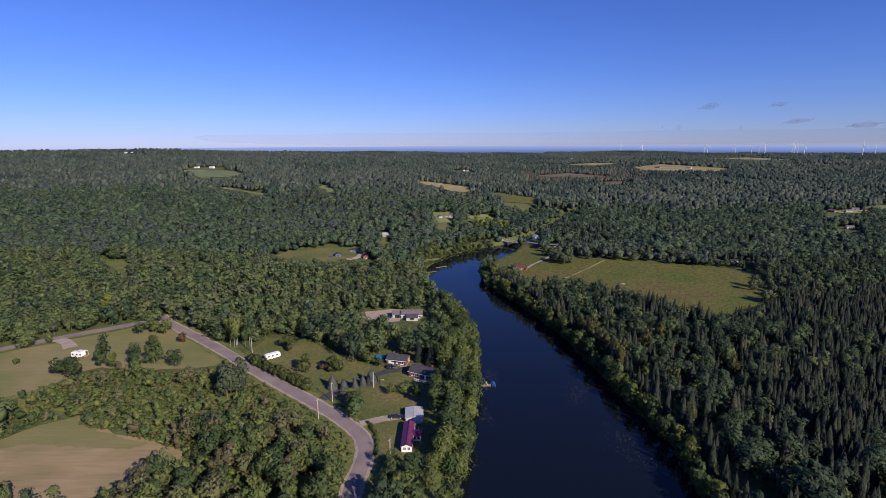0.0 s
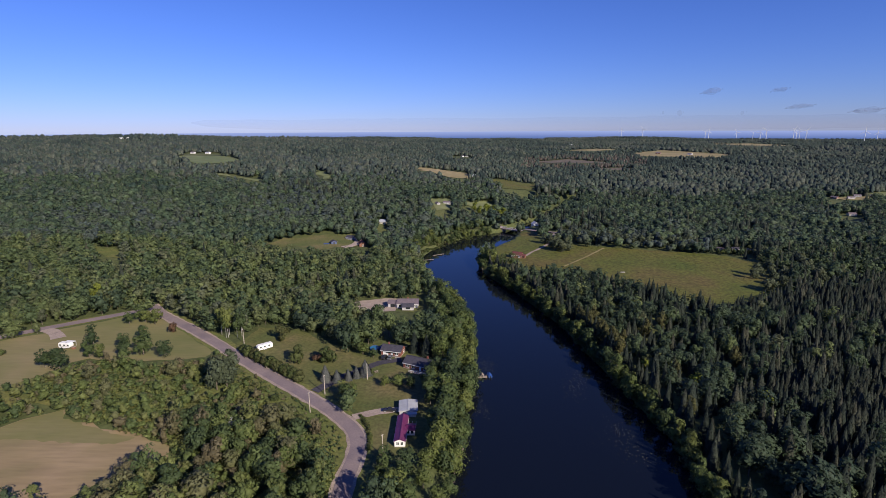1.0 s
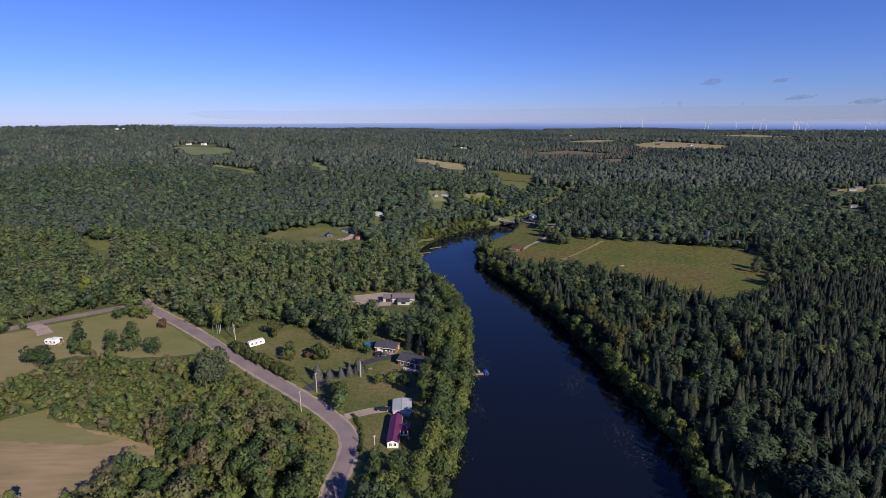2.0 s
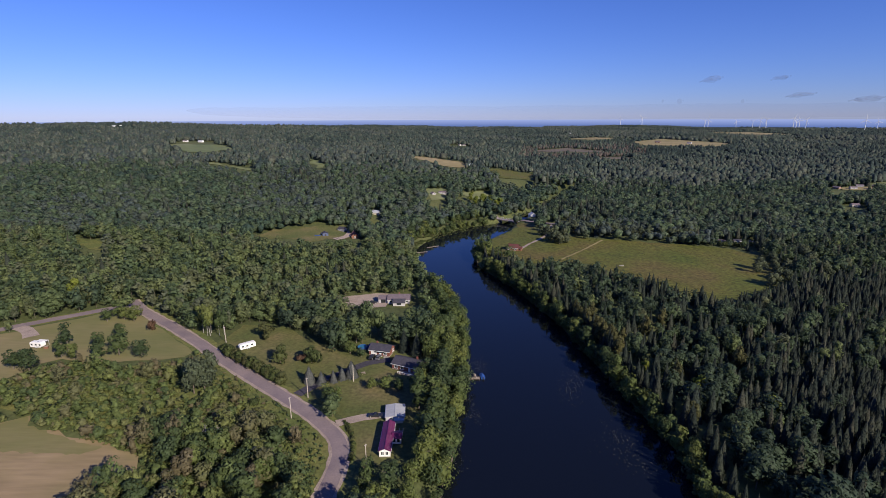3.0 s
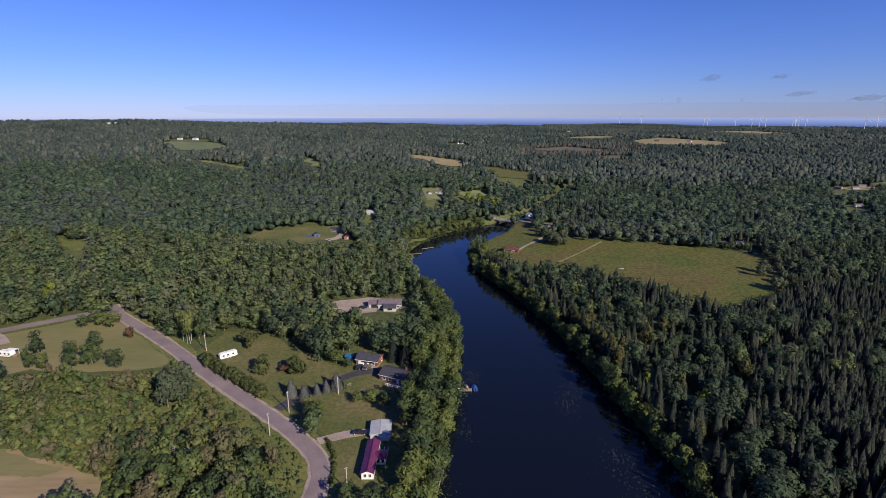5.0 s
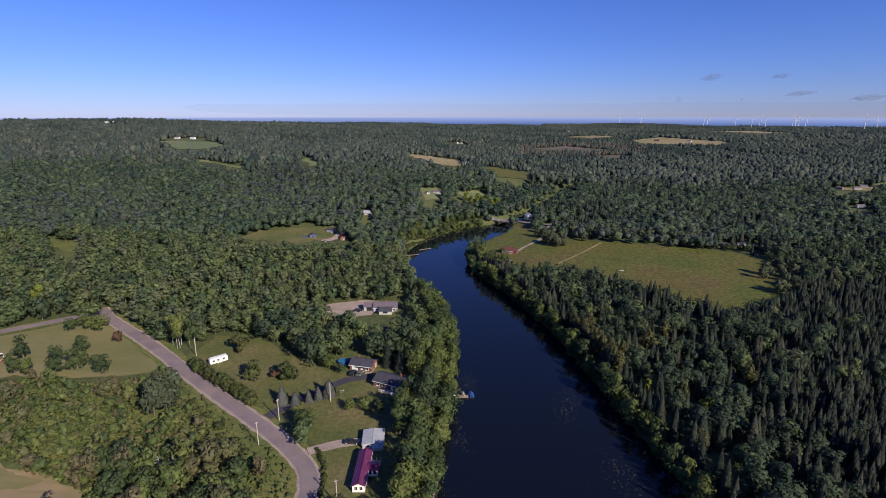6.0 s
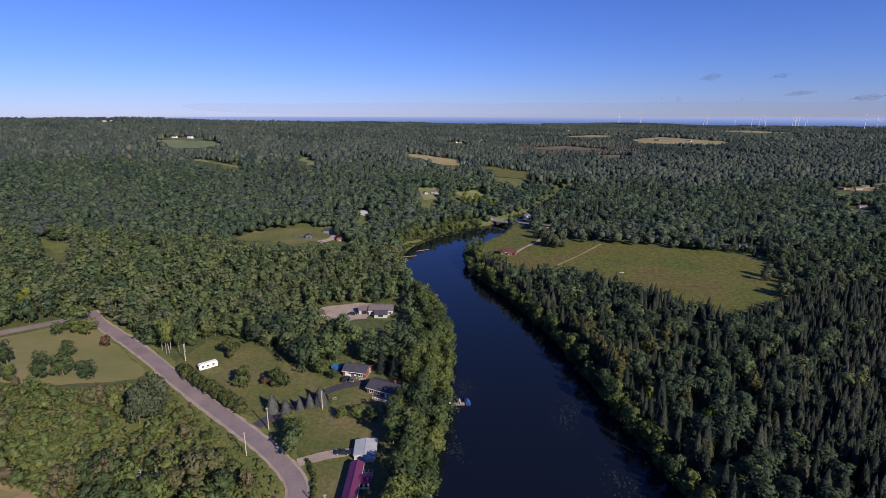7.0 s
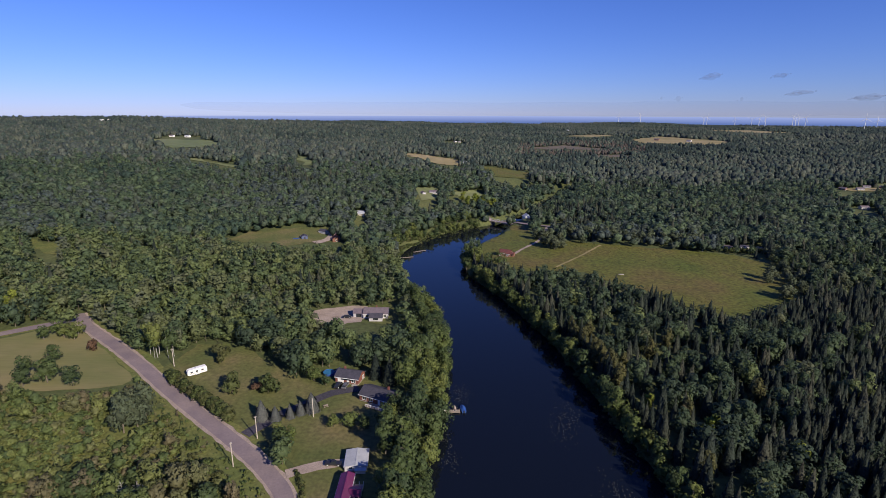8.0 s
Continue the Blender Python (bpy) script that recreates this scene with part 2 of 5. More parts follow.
def ground_z(x, y):
    x, y = np.asarray(x, float), np.asarray(y, float)
    return -2.2 + (land(x, y) + 2.2) * ease(-4, 9, river_gap(x, y))


def gz(x, y):
    return float(ground_z(x, y))


# ---- mesh helpers ----
def part(name, bm, material, parent=None, label=""):
    me = bpy.data.meshes.new(name)
    bm.to_mesh(me)
    bm.free()
    me.materials.append(material)
    ob = new(name, me)
    ob.parent = parent
    return tagged(ob, label)


def box(bm, x0, y0, z0, x1, y1, z1, bevel=0.0):
    r = bmesh.ops.create_cube(bm, size=1.0)
    vs = r["verts"]
    for v in vs:
        v.co = Vector(((x0 + x1) / 2 + v.co.x * (x1 - x0), (y0 + y1) / 2 + v.co.y * (y1 - y0), (z0 + z1) / 2 + v.co.z * (z1 - z0)))
    if bevel:
        bmesh.ops.bevel(bm, geom=list({e for v in vs for e in v.link_edges}), offset=bevel, segments=1, affect="EDGES")
    return vs


def boxed(name, dims, material, parent, label="", bevel=0.0):
    bm = bmesh.new()
    box(bm, *dims, bevel)
    return part(name, bm, material, parent, label)


def tube(bm, a, b, r0, r1, n=7):
    a, b = Vector(a), Vector(b)
    r = bmesh.ops.create_cone(bm, cap_ends=True, segments=n, radius1=r0, radius2=r1, depth=(b - a).length)
    bmesh.ops.transform(bm, verts=r["verts"], matrix=Matrix.Translation((a + b) / 2) @ (b - a).to_track_quat("Z", "Y").to_matrix().to_4x4())


def empty(name, m, label, category, group=""):
    ob = new(name)
    ob.matrix_basis = m
    ob.empty_display_size = 1
    return tagged(ob, label, category, group)


def raw_mesh(name, verts, tris, material, tint=None, normals=None):
    """A mesh from arrays of corners and triangles, with soft normals where they are given."""
    me = bpy.data.meshes.new(name)
    verts, tris = np.ascontiguousarray(verts, np.float32), np.ascontiguousarray(tris, np.int32)
    me.vertices.add(len(verts))
    me.vertices.foreach_set("co", verts.ravel())
    me.loops.add(tris.size)
    me.loops.foreach_set("vertex_index", tris.ravel())
    me.polygons.add(len(tris))
    me.polygons.foreach_set("loop_start", np.arange(0, tris.size, 3, dtype=np.int32))
    if tint is not None:
        me.attributes.new("tint", "FLOAT", "POINT").data.foreach_set("value", np.ascontiguousarray(tint, np.float32))
    if normals is not None:
        me.polygons.foreach_set("use_smooth", np.ones(len(tris), bool))
        me.attributes.new("custom_normal", "FLOAT_VECTOR", "POINT").data.foreach_set("vector", np.ascontiguousarray(normals, np.float32).ravel())
    me.update(calc_edges=True)
    me.materials.append(material)
    return me


def unit(v):
    return v / np.maximum(np.linalg.norm(v, axis=1)[:, None], 1e-6)


def inside(x, y, poly):
    x, y = np.asarray(x, float), np.asarray(y, float)
    hit = np.zeros(x.shape, bool)
    for (ax, ay), (bx, by) in zip(poly, poly[1:] + poly[:1]):
        if ay != by:
            hit ^= ((ay > y) != (by > y)) & (x < (bx - ax) * (y - ay) / (by - ay) + ax)
    return hit


def near_line(x, y, line):
    """Distance to a polyline."""
    best = np.full(np.shape(x), 1e9)
    for (ax, ay), (bx, by) in zip(line, line[1:]):
        dx, dy = bx - ax, by - ay
        t = np.clip(((x - ax) * dx + (y - ay) * dy) / (dx * dx + dy * dy), 0, 1)
        best = np.minimum(best, np.hypot(x - ax - t * dx, y - ay - t * dy))
    return best


def smooth_line(line, step=3.0):
    """A curve through the corners of a line (Catmull-Rom)."""
    p = [Vector(q) for q in line]
    p = [2 * p[0] - p[1]] + p + [2 * p[-1] - p[-2]]
    out = []
    for a, b, c, d in zip(p, p[1:], p[2:], p[3:]):
        n = max(2, int((c - b).length / step))
        for i in range(n):
            t = i / n
            out.append(0.5 * (2 * b + (c - a) * t + (2 * a - 5 * b + 4 * c - d) * t * t + (3 * b - a - 3 * c + d) * t ** 3))
    return [tuple(q) for q in out + [p[-2]]]


def ribbon(name, line, width, lift, material, label, category, wobble=0.0):
    """A strip of ground along a line."""
    pts = smooth_line(line)
    bm = bmesh.new()
    rows = []
    rng = random.Random(name)
    for i, (x, y) in enumerate(pts):
        a, b = pts[max(0, i - 1)], pts[min(len(pts) - 1, i + 1)]
        n = Vector((a[1] - b[1], b[0] - a[0])).normalized()
        row = []
        for k in (-0.5, -0.17, 0.17, 0.5):
            w = width * k + (rng.uniform(-wobble, wobble) if abs(k) == 0.5 else 0)
            q = Vector((x, y)) + n * w
            row.append(bm.verts.new((q.x, q.y, gz(q.x, q.y) + lift)))
        rows.append(row)
    for r, s in zip(rows, rows[1:]):
        for k in range(3):
            bm.faces.new((r[k], r[k + 1], s[k + 1], s[k]))
    bmesh.ops.recalc_face_normals(bm, faces=bm.faces)
    ob = part(name, bm, material)
    if ob.data.polygons[0].normal.z < 0:
        ob.data.flip_normals()
    return tagged(ob, label, category, kind="structure")


def patch(name, poly, lift, material, label, category, cell=12.0, wobble=1.5):
    """A piece of open ground with an uneven edge, laid on the land."""
    rng = random.Random(name)
    edge = []
    for (ax, ay), (bx, by) in zip(poly, poly[1:] + poly[:1]):
        n = max(1, int(math.hypot(bx - ax, by - ay) / (cell * 0.5)))
        for i in range(n):
            t = i / n
            edge.append((ax + (bx - ax) * t + rng.uniform(-wobble, wobble), ay + (by - ay) * t + rng.uniform(-wobble, wobble)))
    bm = bmesh.new()
    bm.faces.new([bm.verts.new((x, y, 0)) for x, y in edge])
    bmesh.ops.triangulate(bm, faces=bm.faces)
    for axis in (0, 1):
        lo, hi = min(p[axis] for p in edge), max(p[axis] for p in edge)
        c = lo + cell
        while c < hi:
            bmesh.ops.bisect_plane(bm, geom=list(bm.verts) + list(bm.edges) + list(bm.faces), plane_co=(c, c, 0), plane_no=(1 - axis, axis, 0))
            c += cell
    bmesh.ops.triangulate(bm, faces=bm.faces)
    for v in bm.verts:
        v.co.z = gz(v.co.x, v.co.y) + lift
    bmesh.ops.recalc_face_normals(bm, faces=bm.faces)
    for f in bm.faces:
        if f.normal.z < 0:
            f.normal_flip()
    return tagged(part(name, bm, material), label, category, kind="structure")


# ---- plan: roads and open ground ----
ROAD = [(-30, 95), (-38, 118), (-40, 132), (-38.6, 145), (-38, 156), (-41.4, 166), (-50, 176.5), (-59.7, 186), (-75, 199.5), (-95, 217), (-107, 228), (-124, 244), (-143, 260.5), (-156, 271), (-168, 281), (-180, 294)]
SIDE_ROAD = [(-172, 290), (-181, 284), (-196, 272), (-216, 255), (-233, 239), (-270, 205), (-330, 160)]
DRIVE_GARAGE = [(-42.2, 173.4), (-33, 177), (-23, 178.5)]
DRIVE_HOUSE = [(-61, 193), (-57.5, 198), (-52, 205.5), (-44, 213), (-36, 220), (-26, 223)]
DRIVE_FAR = [(-40, 299), (-59, 302.5), (-84, 304), (-110, 300)]
CAPE_TRACK = [(70, 419), (79, 433), (89, 446), (98, 459), (108, 480), (118, 512)]
FIELD_TRACK = [(146, 441), (120, 411), (95, 385)]
LAKE_ROAD = [(36, 606), (52, 588), (64, 566), (97, 534), (107, 526), (128, 512)]

HAYFIELD = [(-146, 128), (-200, 140), (-196, 162), (-170, 161), (-164, 169), (-153, 178), (-149, 172), (-132, 165), (-116, 160), (-103, 155), (-99, 149), (-106, 142), (-115, 135), (-121, 128)]
HAY_GREEN = [(-197, 161), (-170, 160), (-164, 168), (-153, 177), (-149, 171), (-132, 164), (-116, 159), (-122, 155.5), (-140, 156), (-158, 158), (-172, 152), (-197, 149)]
LEFT_LAWN = [(-260, 208), (-230, 236), (-212, 250), (-192, 267), (-180, 279), (-166, 276), (-149, 259), (-117, 230), (-120, 225), (-139, 219), (-158, 221), (-171, 220), (-178, 215), (-182, 200), (-194, 190), (-220, 178), (-250, 180)]
SCRUB_GRASS = [(-240, 172), (-200, 166), (-166, 182), (-150, 177), (-101, 157), (-96, 149), (-60, 138), (-52, 162), (-72, 184), (-112, 216), (-136, 217), (-178, 204), (-200, 188), (-240, 182)]
MAIN_LAWN = [(-110, 238), (-98, 224), (-70, 202), (-56, 193), (-41, 178), (-34, 165), (-33, 152), (-27, 149), (-13, 151), (-11, 177), (-9, 204), (-20, 228), (-34, 236), (-54, 234), (-70, 248), (-84, 261), (-94, 263), (-105, 262)]
LOT = [(-65, 304), (-56, 311), (-41, 315), (-33, 312), (-30, 300), (-33, 291), (-44, 287), (-52, 286)]
LOT_LAWN = [(-33, 312), (-20, 317), (-12, 301), (-18, 288), (-33, 291), (-30, 300)]
CAPE_GRASS = [(34, 430), (44, 452), (62, 490), (80, 532), (98, 520), (99, 463), (86, 424), (60, 405), (46, 408)]
MEADOW = [(47, 434), (64, 460), (86, 492), (115, 460), (150, 445), (185, 434), (241, 414), (262, 382), (229, 320), (207, 308), (173, 293), (151, 308), (128, 349), (110, 372), (75, 375), (50, 390)]
POOL_YARD = [(-161, 442), (-137, 466), (-114, 486), (-82, 493), (-77, 452), (-114, 433)]
GLADE = [(-302, 429), (-258, 409), (-256, 390), (-282, 404)]
PASTURE = [(-560, 1129), (-433, 1134), (-381, 1038), (-399, 980), (-424, 939), (-480, 1010)]
STUBBLE = [(-41, 1034), (58, 967), (61, 870), (26, 869), (-12, 938)]
STRIP_WEST = [(-365, 842), (-266, 788), (-258, 764), (-330, 799)]
STRIP_MID = [(-211, 922), (-159, 822), (-167, 806), (-200, 850)]
SOUTH_GREEN = [(31, 657), (78, 700), (78, 672), (38, 640)]
EAST_GREEN = [(89, 904), (173, 869), (157, 790), (110, 778)]
HAMLET_GREEN = [(-9, 663), (18, 679), (19, 637), (-3, 606)]
FAR_STRIP = [(724, 1833), (933, 2066), (1020, 1736), (894, 1582), (701, 1678)]
CUT_OVER = [(280, 1456), (412, 1561), (506, 1438), (440, 1400), (360, 1430), (330, 1400)]
CUT_EAST = [(381, 1240), (470, 1290), (499, 1235), (420, 1215)]
THINNED = [(200, 1180), (290, 1600), (520, 1720), (700, 1640), (560, 1330), (420, 1240)]
FAR_TAN = [(546, 2064), (714, 2235), (790, 2150), (640, 2010)]
FAR_PALE = [(1540, 2480), (1560, 2900), (1830, 2920), (1800, 2500)]
RIGHT_FIELD = [(690, 795), (790, 830), (800, 770), (700, 760)]
RIGHT_YARD = [(600, 758), (665, 772), (672, 745), (615, 735)]
# open ground and how far trees are cleared along the camera's sight lines
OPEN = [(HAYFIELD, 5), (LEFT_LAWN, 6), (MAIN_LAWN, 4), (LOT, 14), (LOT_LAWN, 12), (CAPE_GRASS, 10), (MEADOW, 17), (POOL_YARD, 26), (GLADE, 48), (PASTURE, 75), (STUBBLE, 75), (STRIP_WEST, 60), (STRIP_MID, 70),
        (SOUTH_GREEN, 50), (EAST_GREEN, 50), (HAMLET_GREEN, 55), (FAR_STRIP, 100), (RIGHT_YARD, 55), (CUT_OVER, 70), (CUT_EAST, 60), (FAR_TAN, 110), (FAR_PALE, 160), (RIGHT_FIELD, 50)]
VERGE_WEST = [(-45, 150), (-47, 160), (-54, 171), (-66, 181.5), (-82, 195.5), (-97, 209)]
LANES = [(VERGE_WEST, 5.0), (ROAD, 5.2), (SIDE_ROAD, 4.0), (DRIVE_GARAGE, 3.5), (DRIVE_HOUSE, 3.5), (DRIVE_FAR, 3.0), (CAPE_TRACK, 5.0), (LAKE_ROAD, 5.0)]


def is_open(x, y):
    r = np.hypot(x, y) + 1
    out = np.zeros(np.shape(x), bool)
    # the clearing reaches towards the camera, so trees don't hide the ground
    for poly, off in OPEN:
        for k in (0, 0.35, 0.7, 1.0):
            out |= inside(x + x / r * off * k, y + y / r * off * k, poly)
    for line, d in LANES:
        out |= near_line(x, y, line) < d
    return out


# ---- ground, water, roads, fields ----
def steps(lo, hi, centre_lo, centre_hi, fine):
    """Coordinates that are close together in the middle and widen outwards."""
    mid = list(np.arange(centre_lo, centre_hi + 0.1, fine))
    a, s = mid[-1], fine
    while a < hi:
        s *= 1.12
        a += s
        mid.append(a)
    a, s = mid[0], fine
    while a > lo:
        s *= 1.12
        a -= s
        mid.insert(0, a)
    return np.array(mid)


gx = steps(-5000, 5000, -300, 320, 4.0)
gy = steps(-900, 5000, 90, 620, 5.0)
GX, GY = np.meshgrid(gx, gy)
GZ = ground_z(GX, GY)
nx, ny = len(gx), len(gy)
idx = np.arange(nx * ny).reshape(ny, nx)
q = np.stack([idx[:-1, :-1], idx[:-1, 1:], idx[1:, 1:], idx[1:, :-1]], -1).reshape(-1, 4)
far_out = np.hypot(GX, GY).ravel() > 4830
q = q[~far_out[q].any(1)]
tris = np.concatenate([q[:, [0, 1, 2]], q[:, [0, 2, 3]]])
ground = tagged(new("ground", raw_mesh("ground", np.stack([GX, GY, GZ], -1).reshape(-1, 3), tris, m_ground)), "rolling forest floor of grass, brush and leaf litter", "ground", kind="structure")

bm = bmesh.new()
wl = [bm.verts.new((a - 14, y, 0)) for y, a in zip(SHORE_Y, SHORE_L)]
wr = [bm.verts.new((a + 14, y, 0)) for y, a in zip(SHORE_Y, SHORE_R)]
for i in range(len(wl) - 1):
    bm.faces.new((wl[i], wr[i], wr[i + 1], wl[i + 1]))
water = tagged(part("water", bm, m_water), "calm dark blue river winding between wooded banks", "river", kind="structure")

# an upright glowing ring, its top set to meet the horizon in view
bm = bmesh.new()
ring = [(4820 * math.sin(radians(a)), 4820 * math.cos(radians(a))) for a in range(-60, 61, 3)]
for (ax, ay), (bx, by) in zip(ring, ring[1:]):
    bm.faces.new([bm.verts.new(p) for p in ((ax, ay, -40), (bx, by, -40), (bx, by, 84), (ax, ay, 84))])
backdrop = tagged(part("backdrop", bm, m_sea_glow), "glowing blue strip of distant sea with haze painted in", "sea", kind="structure")

ribbon("verge", ROAD, 12.0, 0.10, m_verge, "yellow-green grass verge beside the country road", "verge", 0.8)
ribbon("verge_west", VERGE_WEST, 12.0, 0.08, m_verge, "strip of tall yellow-green grass between road and scrub", "verge", 1.5)
ribbon("road_shoulder", ROAD, 7.4, 0.18, m_gravel, "pale gravel shoulder of the country road", "road", 0.35)
ribbon("road", ROAD, 5.3, 0.26, m_road, "worn pinkish grey asphalt country road", "road", 0.08)
ribbon("road_side_verge", SIDE_ROAD, 8.0, 0.12, m_verge, "grass verge of the side road", "verge", 0.6)
ribbon("road_side", SIDE_ROAD, 5.6, 0.24, m_road, "narrow grey side road past a mown field", "road", 0.2)
ribbon("driveway_gravel", DRIVE_GARAGE, 4.2, 0.34, m_gravel, "short grey gravel driveway to the garage", "driveway", 0.3)
ribbon("driveway_tar", DRIVE_HOUSE, 4.4, 0.34, m_tar, "dark tarred driveway to the brick houses", "driveway", 0.15)
ribbon("driveway_far", DRIVE_FAR, 4.0, 0.34, m_gravel, "gravel driveway through the trees", "driveway", 0.4)
ribbon("driveway_cabin", [(-89, 446), (-82, 455), (-79, 466), (-80, 484)], 6.5, 0.6, m_gravel, "grey gravel drive between the cabins", "driveway", 0.5)
ribbon("road_lake", LAKE_ROAD, 5.5, 0.5, m_road, "worn grey road along the river bend", "road", 0.3)
ribbon("track_cape", CAPE_TRACK, 2.6, 0.45, m_gravel, "pale dirt track to the red-roofed house", "track", 0.4)
ribbon("track_field", FIELD_TRACK, 1.7, 0.45, m_tan_field, "faint worn track across the golden meadow", "track", 0.25)
ribbon("driveway_camper", [(-214, 254), (-206, 249), (-200, 243)], 6.0, 0.3, m_gravel, "pale gravel entrance to the mown field", "driveway", 0.5)
patch("field_hay", HAYFIELD, 0.15, m_hay, "freshly cut tan hayfield with green edges", "field", 10)
patch("field_hay_uncut", HAY_GREEN, 0.19, m_dry, "greener uncut edge of the hayfield", "field", 4, 0.6)
patch("scrub_grass", SCRUB_GRASS, 0.1, m_verge, "rough yellow-green grass between the scrub bushes", "grass", 9, 2)
patch("lawn_left", LEFT_LAWN, 0.14, m_dry, "dry mown grass field beside the side road", "field", 12)
patch("lawn_main", MAIN_LAWN, 0.13, m_lawn, "mown lawn round the riverside houses", "lawn", 8, 0.8)
patch("yard_lot", LOT, 0.15, m_gravel, "pinkish gravel yard in front of a grey-roofed house", "yard", 8)
patch("yard_grass", LOT_LAWN, 0.14, m_lawn, "mown grass beside the grey-roofed house", "lawn", 8)
patch("cape_grass", CAPE_GRASS, 0.17, m_meadow, "rough yellow grass on the point by the river", "field", 8, 1.0)
patch("field_meadow", MEADOW, 0.22, m_meadow, "wide golden-green unmown meadow", "field", 14, 3)
patch("yard_pool", POOL_YARD, 0.25, m_lawn, "clearing of mown grass in the woods", "lawn", 14, 6)
patch("glade", GLADE, 0.25, m_verge, "small yellow-green glade in the woods", "field", 14, 3)
for nm, poly, mm, lab in (("field_pasture", PASTURE, m_far_field, "far pale green pasture"), ("field_stubble", STUBBLE, m_tan_field, "far tan stubble field"),
                          ("field_strip_west", STRIP_WEST, m_far_field, "narrow far green strip of field"), ("field_strip_mid", STRIP_MID, m_far_field, "narrow far pasture between trees"),
                          ("field_south_green", SOUTH_GREEN, m_far_field, "bright green paddock beyond the river"), ("field_east_green", EAST_GREEN, m_meadow, "olive far field"),
                          ("field_hamlet", HAMLET_GREEN, m_far_field, "rough grass yard by a far farm"), ("field_far_strip", FAR_STRIP, m_tan_field, "tan far field with farm buildings"),
                          ("yard_right", RIGHT_YARD, m_tan_field, "dry far yard with houses"),
                          ("clearing_brown", CUT_OVER, m_cut, "brown cut-over clearing in far woods"), ("clearing_east", CUT_EAST, m_cut, "narrow brown clearing in far woods"),
                          ("field_far_tan", FAR_TAN, m_tan_field, "tan field below the horizon"), ("field_pale", FAR_PALE, m_tan_field, "pale strip of field near the horizon"), ("field_right", RIGHT_FIELD, m_far_field, "olive field beyond the far houses")):
    patch(nm, poly, 0.6, mm, lab, "field", 40, 11)


# ---- plants ----
def sprays(rng, centres, radii, n, size, squash=0.9, up=0.3):
    """Leaf sprays: small three-cornered tufts over the outsides of lobes. Returns corners, triangles and normals."""
    k = rng.integers(0, len(centres), n)
    d = rng.normal(size=(n, 3))
    d[:, 2] = d[:, 2] * 0.9 + up
    d /= np.linalg.norm(d, axis=1)[:, None]
    p = centres[k] + d * radii[k][:, None] * np.array([1, 1, squash]) * rng.uniform(0.78, 1.1, (n, 1))
    nrm = d + [0, 0, 0.3] + rng.normal(size=(n, 3)) * 0.3
    nrm /= np.linalg.norm(nrm, axis=1)[:, None]
    a = np.cross(nrm, rng.normal(size=(n, 3)))
    a /= np.linalg.norm(a, axis=1)[:, None]
    b = np.cross(nrm, a)
    s = size * rng.uniform(0.6, 1.4, (n, 1))
    v = np.stack([p + a * s * 1.25, p - a * s * 0.7 + b * s, p - a * s * 0.7 - b * s * rng.uniform(0.6, 1, (n, 1))], 1)
    soft = unit(d + nrm * 0.45 + (p - centres.mean(0)) / radii.mean() * 0.35)
    return v.reshape(-1, 3), np.arange(n * 3).reshape(-1, 3), np.repeat(soft, 3, 0)


def core(centre, r, squash, seed):
    """The dense inside of a crown: a knobbly low ball."""
    bm = bmesh.new()
    bmesh.ops.create_icosphere(bm, subdivisions=1, radius=1)
    bm.verts.ensure_lookup_table()
    rng = np.random.default_rng(seed)
    v = np.array([q.co for q in bm.verts]) * rng.uniform(0.75, 1.1, (len(bm.verts), 1)) * r * np.array([1, 1, squash]) + centre
    t = np.array([[q.index for q in f.verts] for f in bm.faces])
    bm.free()
    return v, t, unit(v - centre)


def joined(pieces):
    vs, ts, ns, o = [], [], [], 0
    for v, t, n in pieces:
        vs.append(v)
        ts.append(t + o)
        ns.append(n)
        o += len(v)
    return np.concatenate(vs), np.concatenate(ts), np.concatenate(ns)


def broadleaf(seed, n, size, lobes=9, low=0.22, wide=0.34, fill=0.53, taper=0.55):
    """A crown of unit height; the trunk's foot is at the origin."""
    rng = np.random.default_rng(seed)
    mid = np.array([0, 0, (1 + low) / 2])
    half = (1 - low) / 2
    c = rng.normal(size=(lobes, 3))
    c /= np.linalg.norm(c, axis=1)[:, None]
    c = mid + c * rng.uniform(0.5, 0.85, (lobes, 1)) * np.array([wide, wide, half])
    c[:, :2] *= (1.15 - taper * ((c[:, 2:] - low) / (1 - low)))
    r = rng.uniform(0.28, 0.52, lobes) * wide
    pieces = [sprays(rng, c, r, n, size)]
    pieces.append(core(mid - [0, 0, 0.05], wide * fill, half / wide * 0.92, seed))
    return joined(pieces)


